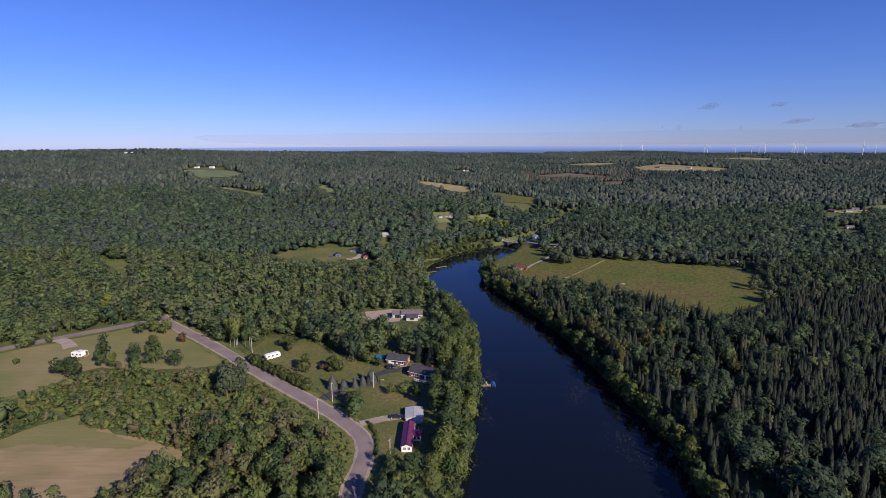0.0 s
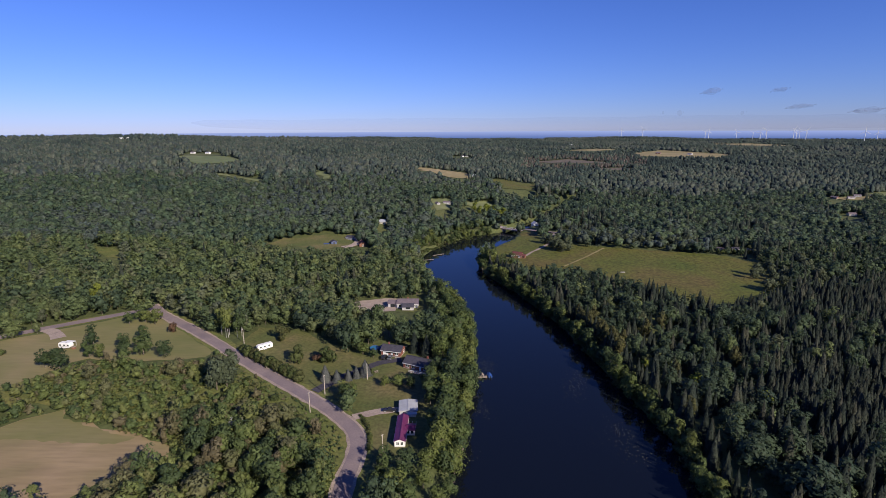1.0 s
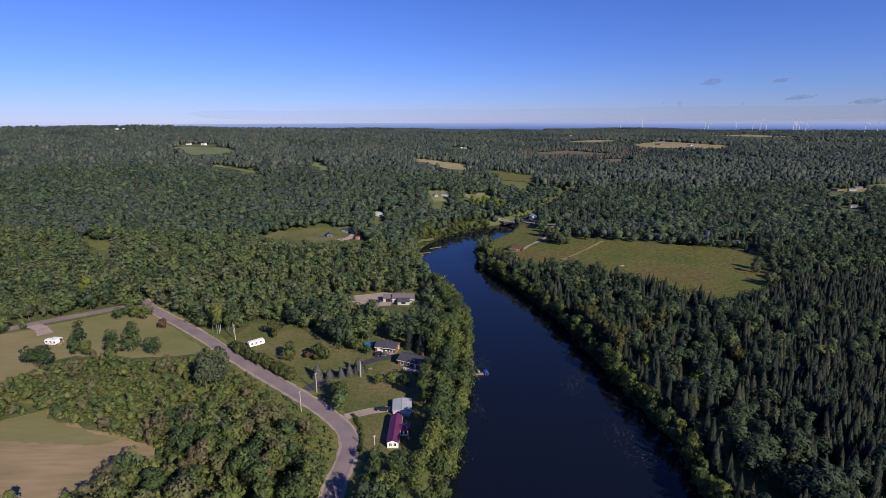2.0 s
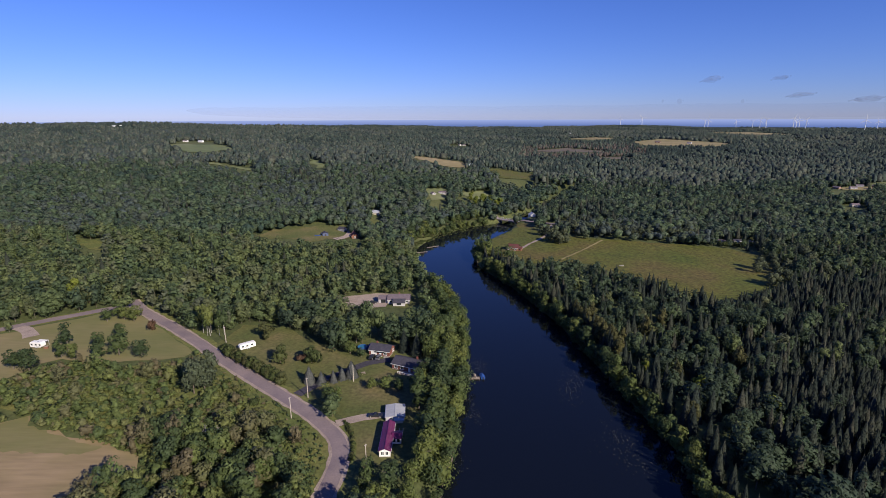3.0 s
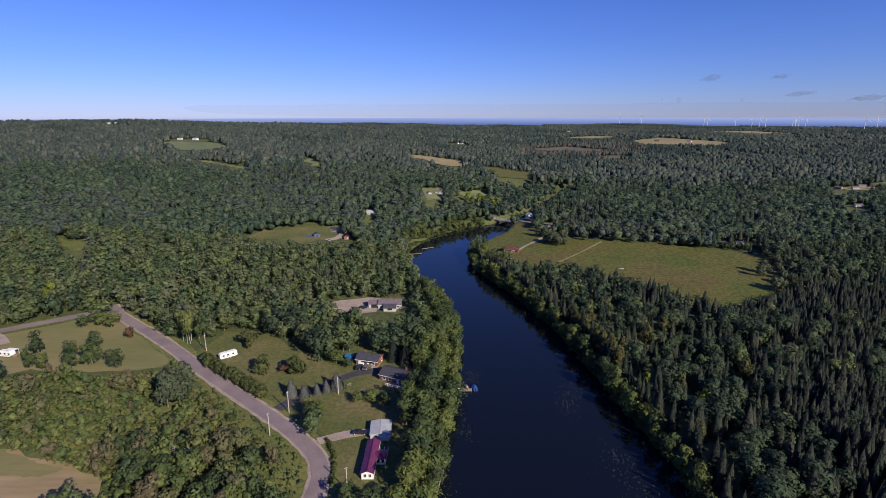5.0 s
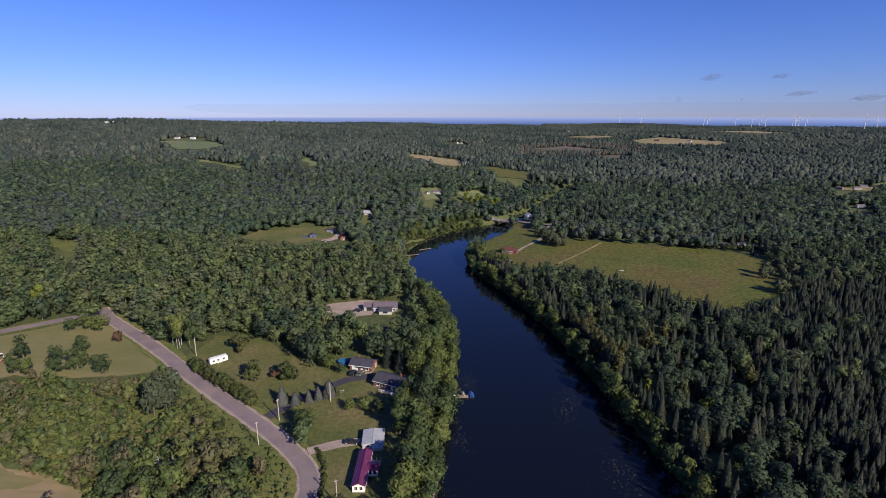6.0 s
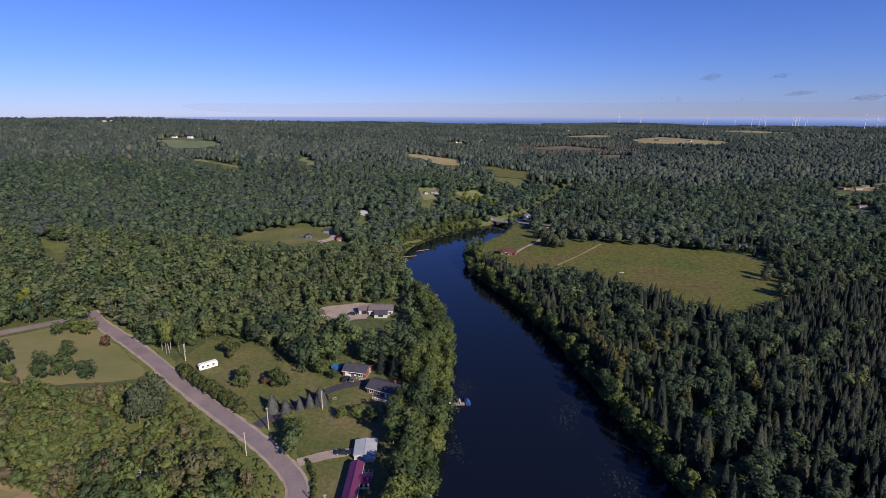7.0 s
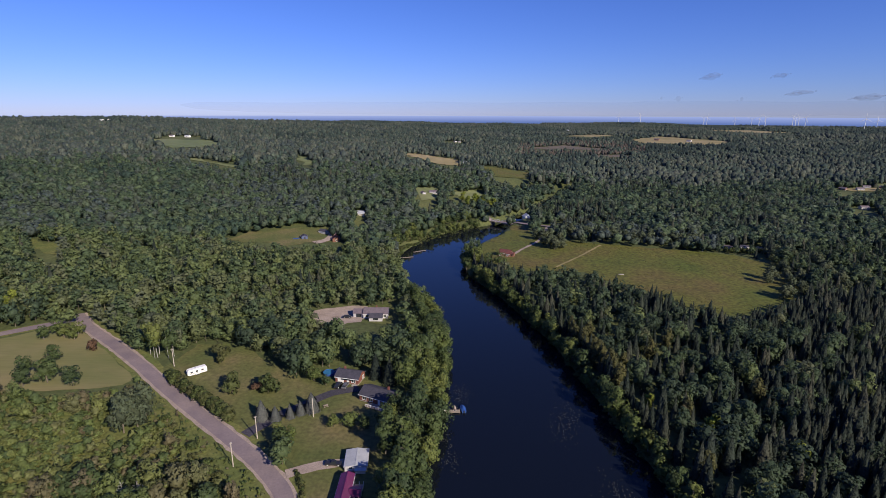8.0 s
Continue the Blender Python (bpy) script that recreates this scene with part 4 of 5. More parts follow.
ok = keep(x4, y4) & (x4 < np.interp(y4, [p[1] for p in ROAD], [p[0] for p in ROAD]) - 7) & (rng.uniform(0, 1, len(x4)) < 0.72)
x4, y4 = x4[ok], y4[ok]
hs = rng.triangular(2.6, 4.0, 7.2, len(x4))
stand("saplings", [broadleaf(230 + i, 150, 0.058, 9, 0.03, 0.24, 0.7) for i in range(6)], x4, y4, hs, hs * rng.uniform(1.0, 1.7, len(x4)), m_bush, "slender saplings standing in the scrub", "woods", 20)
# spruces: a closer stand east of the river
x3, y3, rng = scatter(13, 60, 460, 95, 430, 3.25)
ok = keep(x3, y3) & (rng.uniform(0, 1, len(x3)) < rightness(x3, y3) * np.where(patchy(x3, y3, 9, 4) < 0.3, 0.25, 0.95)) & (x3 > np.interp(y3, SHORE_Y, SHORE_R))
x3, y3 = np.concatenate([x3[ok], x[spr]]), np.concatenate([y3[ok], y[spr]])
h3 = rng.triangular(7.5, 11.0, 14.5, len(x3)) * (0.8 + 0.4 * patchy(x3, y3, 25, 6))
stand("spruce_wood", near_spruce, x3, y3, h3, h3 * rng.uniform(0.8, 1.35, len(x3)), m_needle, "dense dark spruce forest east of the river", "woods", 5)

# woods on both banks south of the river house
x, y, rng = scatter(18, -330, 330, -180, 97, 7.0, 9.0)
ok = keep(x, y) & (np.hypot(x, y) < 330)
x, y = x[ok], y[ok]
h = rng.triangular(5, 10, 13, len(x))
stand("south_wood", [broadleaf(320 + i, 100, 0.064, 11, 0.05, 0.3 + 0.02 * i) for i in range(5)], x, y, h, h * rng.uniform(0.85, 1.3, len(x)), m_broad, "leafy woods along the southern banks", "woods", 29)

# middle distance, to about 1200 m
x, y, rng = scatter(14, -1250, 1250, 425, 860, 5.7, 0.98)
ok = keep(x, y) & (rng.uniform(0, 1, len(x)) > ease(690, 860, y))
x, y = x[ok], y[ok]
spr = rng.uniform(0, 1, len(x)) < 0.03 + 0.05 * (x > 60) + 0.5 * (parcel(x, y, 42, 60, 3) > np.where(x > 60, 0.92, 0.95))
h = rng.triangular(6.5, 10.5, 14, len(x)) * (0.8 + 0.4 * parcel(x, y, 36, 48, 5))
stand("broadleaf_wood", mid_broad, x[~spr], y[~spr], h[~spr], h[~spr] * rng.triangular(0.6, 0.9, 1.6, (~spr).sum()), m_mid_hazed, "leafy woods in the middle distance", "woods", 6,
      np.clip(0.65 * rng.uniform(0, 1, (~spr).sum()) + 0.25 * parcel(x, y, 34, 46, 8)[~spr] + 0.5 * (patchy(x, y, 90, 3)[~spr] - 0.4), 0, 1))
stand("spruce_wood", mid_spruce, x[spr], y[spr], h[spr] * 1.12, h[spr] * rng.uniform(1.1, 1.6, spr.sum()), m_needle, "mixed dark spruces in the middle distance", "woods", 7)
def knoll(seed, sides, rings):
    """A far tree: a small uneven dome of unit height."""
    rng = np.random.default_rng(seed)
    v = []
    for z, r in rings:
        for k in range(sides):
            a = 6.283 * (k + rng.uniform(-0.3, 0.3)) / sides + z
            v.append([math.cos(a) * r * rng.uniform(0.8, 1.2), math.sin(a) * r * rng.uniform(0.8, 1.2), z + rng.uniform(-0.06, 0.06)])
    v.append([rng.uniform(-0.1, 0.1), rng.uniform(-0.1, 0.1), 1.0])
    t = []
    for l in range(len(rings) - 1):
        for k in range(sides):
            a, b2, c, d = l * sides + k, l * sides + (k + 1) % sides, (l + 1) * sides + (k + 1) % sides, (l + 1) * sides + k
            t += [[a, b2, c], [a, c, d]]
    o = (len(rings) - 1) * sides
    t += [[o + k, o + (k + 1) % sides, len(v) - 1] for k in range(sides)]
    v = np.array(v)
    return v, np.array(t), unit((v - [0, 0, 0.35]) * [1, 1, 0.8])


x, y, rng = scatter(15, -1700, 1700, 690, 1750, 8.0, 0.98)
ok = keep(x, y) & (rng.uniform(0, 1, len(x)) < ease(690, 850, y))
x, y = x[ok], y[ok]
h = rng.triangular(6, 10, 15, len(x)) * (0.72 + 0.5 * parcel(x, y, 60, 110, 6))
dark = rng.uniform(0, 1, len(x)) < 0.05 + 0.8 * (parcel(x, y, 85, 120, 4) > np.where(x < -60, 0.94, 0.86))
tone_far = np.clip(0.7 * rng.uniform(0, 1, len(x)) + 0.25 * parcel(x, y, 50, 80, 7) + 0.5 * (patchy(x, y, 150, 3) - 0.4), 0, 1)
brown = inside(x, y, THINNED) & (rng.uniform(0, 1, len(x)) < 0.8)
x, y, h, dark, tone_far, thin = x[~brown], y[~brown], h[~brown], dark[~brown], tone_far[~brown], (x[brown], y[brown], h[brown] * 0.75)
stand("far_wood", [knoll(200 + i, 5, ((0.2, 0.44), (0.74, 0.34))) for i in range(9)], x[~dark], y[~dark], h[~dark], (h * rng.triangular(0.45, 0.7, 1.3, len(x)))[~dark], m_far_hazed, "leafy wooded hills beyond the river", "woods", 8, tone_far[~dark])
stand("far_spruce_wood", [knoll(210 + i, 5, ((0.05, 0.26), (0.5, 0.16))) for i in range(5)], x[dark], y[dark], h[dark] * 1.15, (h * rng.uniform(0.9, 1.4, len(x)))[dark], m_far_hazed, "dark spruce stands on the far hills", "woods", 28, tone_far[dark] * 0.25)
stand("thinned_wood", [knoll(220 + i, 5, ((0.1, 0.26), (0.6, 0.2))) for i in range(5)], *thin, thin[2] * 1.1, m_brown_wood, "thinned brown woods on the far plain", "woods", 30)
x, y, rng = scatter(16, -4600, 4600, 1745, 4780, 19.5, 0.98)
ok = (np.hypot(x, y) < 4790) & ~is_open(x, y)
x, y = x[ok], y[ok]
h = rng.uniform(6, 13, len(x)) * (0.6 + 0.8 * parcel(x, y, 150, 260, 6))
stand("distant_wood", [knoll(300 + i, 6, ((0.0, 0.55),)) for i in range(7)], x, y, h, h * rng.uniform(1.2, 2.0, len(x)), m_far_hazed, "endless forest reaching to the horizon", "woods", 9,
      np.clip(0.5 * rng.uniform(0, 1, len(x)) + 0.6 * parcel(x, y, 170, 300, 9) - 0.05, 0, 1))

# tufts in the meadow
x, y, rng = scatter(17, 40, 270, 285, 500, 3.0)
ok = inside(x, y, MEADOW) & (patchy(x, y, 7, 2) + rng.uniform(-0.2, 0.2, len(x)) > 0.5)
x, y = x[ok], y[ok]
h = rng.uniform(0.2, 0.6, len(x))
stand("meadow_tufts", [broadleaf(220 + i, 14, 0.3, 4, 0.0, 0.6) for i in range(4)], x, y, h, h * rng.uniform(1.0, 1.8, len(x)), m_tuft, "rough grass tussocks and weeds in the meadow", "grass", 18)
x, y, rng = scatter(24, -115, -30, 130, 225, 1.5)
ok = (near_line(x, y, VERGE_WEST) < 6.5) & (near_line(x, y, ROAD) > 4.6) & (rng.uniform(0, 1, len(x)) < 0.85)
x, y = x[ok], y[ok]
h = rng.uniform(0.3, 1.3, len(x))
stand("verge_weeds", [broadleaf(240 + i, 18, 0.22, 4, 0.0, 0.5) for i in range(4)], x, y, h, h * rng.uniform(0.9, 1.6, len(x)), m_bush, "tall weeds and goldenrod on the verge", "grass", 25)


# ---- buildings ----
def prism(bm, w, l, h, rise):
    """Walls with gable ends: ridge along y."""
    x, y = w / 2, l / 2
    v = [bm.verts.new(p) for p in ((-x, -y, 0), (x, -y, 0), (x, y, 0), (-x, y, 0), (-x, -y, h), (x, -y, h), (x, y, h), (-x, y, h), (0, -y, h + rise), (0, y, h + rise))]
    for f in ((0, 1, 5, 8, 4), (2, 3, 7, 9, 6), (1, 2, 6, 5), (3, 0, 4, 7), (4, 8, 9, 7), (8, 5, 6, 9), (3, 2, 1, 0)):
        bm.faces.new([v[i] for i in f])
    bmesh.ops.recalc_face_normals(bm, faces=bm.faces)


def slope(bm, w, l, h, rise, side, over, thick):
    """One roof slab."""
    x0, z0 = 0.0, h + rise + 0.02
    k = rise / (w / 2)
    x1, z1 = side * (w / 2 + over), h - k * over + 0.02
    y = l / 2 + over
    lo = [bm.verts.new(p) for p in ((x0, -y, z0), (x1, -y, z1), (x1, y, z1), (x0, y, z0))]
    hi = [bm.verts.new(v.co + Vector((0, 0, thick))) for v in lo]
    bm.faces.new(lo)
    bm.faces.new(hi)
    for i in range(4):
        bm.faces.new((lo[i], lo[(i + 1) % 4], hi[(i + 1) % 4], hi[i]))
    bmesh.ops.recalc_face_normals(bm, faces=bm.faces)


def opening(parent, side, u, z, w, h, W, L, door=None):
    """A window (frame, pane, sill) or a door on one wall."""
    turn = {"s": 0, "e": 90, "n": 180, "w": 270}[side]
    off = (L if side in "sn" else W) / 2
    m = pose(0, 0, 0, 0, 0, turn) @ Matrix.Translation((u, -off, z))
    bm = bmesh.new()
    if door:
        box(bm, -w / 2, -0.06, 0, w / 2, 0.02, h)
        ob = part("door", bm, door, parent)
        ob.matrix_basis = m
        boxed("handle", (w * 0.32, -0.12, h * 0.48, w * 0.38, -0.06, h * 0.52), m_dark, ob)
        return
    t = 0.1
    for d in ((-w / 2 - t, -0.07, -t, -w / 2, 0.02, h + t), (w / 2, -0.07, -t, w / 2 + t, 0.02, h + t), (-w / 2, -0.07, -t, w / 2, 0.02, 0), (-w / 2, -0.07, h, w / 2, 0.02, h + t), (-0.04, -0.05, 0, 0.04, 0.02, h)):
        box(bm, *d)
    ob = part("window", bm, m_trim, parent)
    ob.matrix_basis = m
    boxed("pane", (-w / 2, -0.02, 0, w / 2, 0.01, h), m_glass, ob, "dark window pane")
    boxed("sill", (-w / 2 - 0.15, -0.14, -t - 0.06, w / 2 + 0.15, -0.02, -t), m_sill, ob)


def house(name, at, turn, w, l, h, rise, wall, roof, label, category="house", windows=(), doors=(), chimney=None, over=0.4, ribs=0, lift=0.0):
    x, y = at
    z = min(gz(x + a, y + b) for a in (-w / 2, w / 2) for b in (-l / 2, l / 2)) + lift
    ob = empty(name, pose(x, y, z, 0, 0, turn), label, category)
    boxed("foundation", (-w / 2 - 0.05, -l / 2 - 0.05, -1.5, w / 2 + 0.05, l / 2 + 0.05, 0.35), m_stone, ob)
    bm = bmesh.new()
    prism(bm, w, l, h, rise)
    part("wall", bm, wall, ob)
    for s in (-1, 1):
        bm = bmesh.new()
        slope(bm, w, l, h, rise, s, over, 0.16)
        r = part("roof", bm, roof, ob)
        for i in range(ribs):
            yy = -l / 2 + l * (i + 0.5) / ribs
            bm = bmesh.new()
            k = rise / (w / 2)
            tube(bm, (s * 0.1, yy, h + rise + 0.18 - 0.1 * k), (s * (w / 2 + over - 0.05), yy, h - k * (over - 0.05) + 0.18), 0.016, 0.016, 4)
            part("seam", bm, roof, r)
    boxed("ridge_cap", (-0.14, -l / 2 - over, h + rise + 0.12, 0.14, l / 2 + over, h + rise + 0.24), roof, ob)
    for s in (-1, 1):
        boxed("fascia", (s * (w / 2 + over), -l / 2 - over, h - rise / (w / 2) * over - 0.08, s * (w / 2 + over + 0.06), l / 2 + over, h - rise / (w / 2) * over + 0.12), m_trim, ob, "white eaves board")
    for spec in windows:
        opening(ob, *spec, w, l)
    for side, u, dw, dh, mm in doors:
        opening(ob, side, u, 0.36, dw, dh, w, l, mm)
    if chimney:
        cx, cy = chimney
        boxed("chimney", (cx - 0.35, cy - 0.35, h, cx + 0.35, cy + 0.35, h + rise + 0.9), m_brick, ob, "brick chimney", 0.03)
    return ob


def wing(parent, cx, cy, turn, w, l, h, rise, wall, roof, windows=()):
    """A lower annexe of a house: its walls, with the roof and windows under them."""
    bm = bmesh.new()
    prism(bm, w, l, h, rise)
    ob = part("annexe", bm, wall, parent)
    ob.matrix_basis = pose(cx, cy, 0, 0, 0, turn)
    for s in (-1, 1):
        bm = bmesh.new()
        slope(bm, w, l, h, rise, s, 0.3, 0.14)
        part("roof", bm, roof, ob)
    for side, u, z, ww, hh in windows:
        t = {"s": 0, "e": 90, "n": 180, "w": 270}[side]
        off = (l if side in "sn" else w) / 2
        o = boxed("pane", (-ww / 2, -0.05, 0, ww / 2, 0.01, hh), m_glass, ob, "dark window pane")
        o.matrix_basis = pose(0, 0, 0, 0, 0, t) @ Matrix.Translation((u, -off, z))
    return ob


m_slate_blue = mat("slate_blue_boards", [(0.075, 0.095, 0.17), (0.10, 0.125, 0.21)], 0.8, spread=0.15)
m_grey_wall = mat("grey_siding", [(0.38, 0.37, 0.39), (0.46, 0.45, 0.47)], 0.4, rough=0.6, spread=0.06)
# magenta-roofed river house
hp = house("mobile_home", (-22.9, 162.0), -2, 3.7, 16.0, 2.5, 0.8, m_white, m_magenta, "long white mobile home with a magenta metal roof", windows=[("s", -0.75, 1.0, 0.8, 1.1), ("s", 0.75, 1.0, 0.8, 1.1), ("w", -4, 1.2, 1.4, 1.0), ("w", 1, 1.2, 1.4, 1.0), ("w", 5, 1.2, 1.0, 1.0), ("e", -5, 1.2, 1.2, 1.0)],
           doors=[("w", -1.6, 0.95, 2.05, m_brown)], ribs=26, over=0.3)
wing(hp, 3.3, 1.0, 90, 4.0, 3.0, 2.3, 0.7, m_white, m_magenta, [("e", 0, 0.9, 1.0, 1.1), ("w", -0.9, 0.9, 0.9, 1.1), ("w", 0.6, 0.9, 0.9, 1.1)])
boxed("deck", (2.2, 3.2, -0.6, 5.0, 6.2, 0.5), m_wood, hp, "weathered wooden deck")
for rx, ry in ((2.3, 6.1), (4.9, 6.1), (4.9, 3.3), (3.6, 6.1), (4.9, 4.7)):
    boxed("railing_post", (rx - 0.06, ry - 0.06, 0.5, rx + 0.06, ry + 0.06, 1.5), m_trim, hp, "white railing post")
# garage
garage = house("garage", (-21.1, 178.2), 2, 6.8, 8.0, 1.95, 0.45, m_grey_wall, m_tin, "white garage with a pale metal roof", "garage", windows=[("s", 1.2, 1.0, 1.0, 0.7), ("s", -1.5, 1.0, 1.0, 0.7)], doors=[("w", 0.5, 2.7, 1.5, m_cream)], over=0.25)
wing(garage, 1.5, -4.6, 90, 1.4, 3.0, 1.4, 0.3, m_cream, m_tin)
# brick bungalow with a dark roof
ha = house("brick_house", (-30.4, 230.8), 73.5, 7.0, 10.0, 2.8, 1.7, m_brick, m_slate, "red brick bungalow with dark shingles and white garage front", windows=[("w", 3.0, 1.0, 1.5, 1.2), ("s", 1.5, 1.0, 1.2, 1.1), ("e", 0, 1.0, 1.6, 1.2)],
           doors=[("w", -2.6, 2.7, 2.2, m_white), ("w", 0.6, 1.0, 2.1, m_trim)], chimney=(1.0, 2.5))
boxed("skylight", (-2.6, -2.6, 3.35, -1.2, 2.2, 3.72), m_glass, ha, "dark glazed panel on the roof").rotation_euler = (0, radians(-25.9), 0)
boxed("porch", (-5.0, -4.8, 0.0, -3.55, -2.6, 0.35), m_stone, ha, "pale stone porch")
hb = house("brick_house", (-16.6, 215.2), 62.5, 8.0, 14.0, 2.8, 1.9, m_brick, m_slate, "long red brick house with a dark shingled roof under trees", windows=[("w", v, 1.0, 1.6, 1.2) for v in (-4.8, -1.8, 4.6)] + [("n", 0, 1.0, 1.4, 1.2), ("s", 1.6, 1.0, 1.2, 1.2)],
           doors=[("w", 1.8, 1.0, 2.1, m_trim)], chimney=(1.2, -3.0))
boxed("terrace", (-7.0, -6.8, -0.5, -4.1, 2.5, 0.3), m_gravel, hb, "pinkish paved terrace")
for v in range(9):
    boxed("railing_post", (-7.0, -6.8 + v * 1.15, 0.3, -6.9, -6.7 + v * 1.15, 1.2), m_trim, hb, "white railing post")
boxed("railing", (-7.0, -6.8, 1.2, -6.88, 2.5, 1.3), m_trim, hb, "white handrail")
# grey-roofed house in the gravel yard
hc = house("bungalow", (-25.6, 300.0), 88, 9.0, 13.0, 2.7, 1.9, m_grey_wall, m_grey_roof, "pale grey bungalow with a grey shingled roof and gravel yard", windows=[("s", -1.5, 1.0, 1.2, 1.2), ("s", 1.5, 1.0, 1.2, 1.2), ("w", -4.5, 1.0, 1.6, 1.2), ("w", 5.0, 1.0, 1.4, 1.2)], chimney=(1.0, 0))
wing(hc, -5.6, -0.5, 0, 5.5, 7.0, 2.2, 1.5, m_grey_wall, m_slate, [("w", 0, 0.9, 2.6, 1.1)])
wing(hc, 0.4, 9.4, 0, 6.2, 5.6, 2.5, 1.4, m_grey_wall, m_grey_roof, [("w", 0, 0.1, 2.6, 2.1)])
# others
hr = house("cottage", (63.5, 418.0), 66, 7.5, 8.5, 2.6, 2.2, m_brown, m_red_roof, "brown cottage with a dull red roof on the point", windows=[("w", -3, 1.0, 1.4, 1.1), ("w", 2.5, 1.0, 1.4, 1.1), ("s", 0, 1.0, 1.4, 1.1)])
wing(hr, -0.5, -5.7, 0, 4.5, 3.0, 2.3, 1.0, m_brown, m_red_roof, [("w", 0, 0.9, 1.2, 1.0)])
house("farmhouse", (-62.0, 541.0), 70, 6.5, 9.5, 3.0, 2.0, m_cream, m_tin, "far house with a bright tin roof among trees", windows=[("w", -3, 1.0, 1.4, 1.2), ("w", 3, 1.0, 1.4, 1.2)])
house("cabin", (-73.5, 458.0), 15, 6.0, 8.0, 2.8, 2.0, m_brown, m_red_roof, "red-brown cabin in the woods", windows=[("s", 0, 1.0, 1.2, 1.1)])
house("cabin", (-87.0, 477.0), 60, 5.0, 7.0, 2.5, 1.6, m_grey_wall, m_slate, "grey-walled house with a dark roof in the woods", windows=[("s", 0, 1.0, 1.2, 1.1)])
house("shed", (-99.5, 457.5), 20, 5.0, 5.0, 2.6, 1.0, m_slate_blue, m_slate, "small slate-blue shed in a clearing", "shed", doors=[("s", 0, 1.4, 2.0, m_slate)])
sheet = tagged(boxed("tarpaulin", (-2.6, -1.3, 0, 2.6, 1.3, 0.35), m_blue, None, "", 0.12), "bright blue tarpaulin spread on the grass beside the shed", "tarpaulin")
sheet.matrix_basis = pose(-105.5, 454.5, gz(-105.5, 454.5) + 0.25, 0, 0, 10)
house("white_house", (109.0, 563.0), 10, 7.0, 8.0, 5.6, 2.2, m_white, m_tin, "white two-storey house beyond the bridge", windows=[("s", -1.6, 1.0, 1.1, 1.3), ("s", 1.6, 1.0, 1.1, 1.3), ("s", -1.6, 3.3, 1.0, 1.0)])
house("white_house", (101.0, 572.0), 80, 5.0, 8.0, 2.6, 1.5, m_white, m_tin, "low white building beyond the bridge", windows=[("w", 0, 1.0, 1.2, 1.1)])
FAR_HOUSES = [(-1025, 1800, 20, 16, m_white, m_grey_roof), (-1045, 1790, 70, 14, m_white, m_tin), (-1010, 1805, 60, 10, m_white, m_tin), (87, 1470, 30, 9, m_white, m_grey_roof), (100, 1478, 80, 8, m_grey_wall, m_grey_roof), (248, 432, 40, 6, m_white, m_grey_roof), (262, 433, 80, 6, m_white, m_slate), (273, 430, 10, 4, m_white, m_grey_roof),
              (606, 752, 20, 9, m_brown, m_grey_roof), (628, 748, 75, 9, m_grey_wall, m_grey_roof), (655, 768, 60, 9, m_grey_wall, m_grey_roof), (676, 762, 15, 9, m_brown, m_grey_roof), (512, 606, 85, 9, m_cream, m_grey_roof), (-512, 1195, 70, 11, m_white, m_tin), (-548, 1200, 80, 10, m_white, m_grey_roof), (979, 2105, 30, 18, m_white, m_tin), (1013, 2100, 70, 18, m_white, m_tin),
              (885, 1745, 45, 14, m_white, m_grey_roof), (748, 2730, 80, 15, m_white, m_tin), (12, 648, 80, 9, m_grey_wall, m_grey_roof), (0, 640, 20, 7, m_grey_wall, m_grey_roof), (68, 905, 60, 12, m_white, m_tin), (800, 1800, 50, 16, m_brown, m_grey_roof)]
for fx, fy, ft, fl, fw, fr in FAR_HOUSES:
    house("farmhouse", (fx, fy), ft, fl * 0.6, fl, fl * 0.26, fl * 0.16, fw, fr, "small far house with a pale roof", windows=[("s", 0, 1.0, 1.2, 1.2), ("w", 0, 1.0, 1.2, 1.2)], lift=0.5)


# ---- vehicles and yard things ----
def wheel(parent, x, y, r, w=0.22):
    bm = bmesh.new()
    tube(bm, (x - w / 2, y, r), (x + w / 2, y, r), r, r, 14)
    ob = part("wheel", bm, m_dark, parent)
    bm = bmesh.new()
    tube(bm, (x - w / 2 - 0.01, y, r), (x + w / 2 + 0.01, y, r), r * 0.55, r * 0.55, 10)
    part("rim", bm, m_steel, ob, "bright wheel rim")


def loft(bm, rings):
    """A closed skin over rings of corners."""
    rows = [[bm.verts.new(p) for p in r] for r in rings]
    for a, b in zip(rows, rows[1:]):
        for i in range(len(a)):
            bm.faces.new((a[i], a[(i + 1) % len(a)], b[(i + 1) % len(a)], b[i]))
    bm.faces.new(rows[0])
    bm.faces.new(rows[-1])
    bmesh.ops.recalc_face_normals(bm, faces=bm.faces)


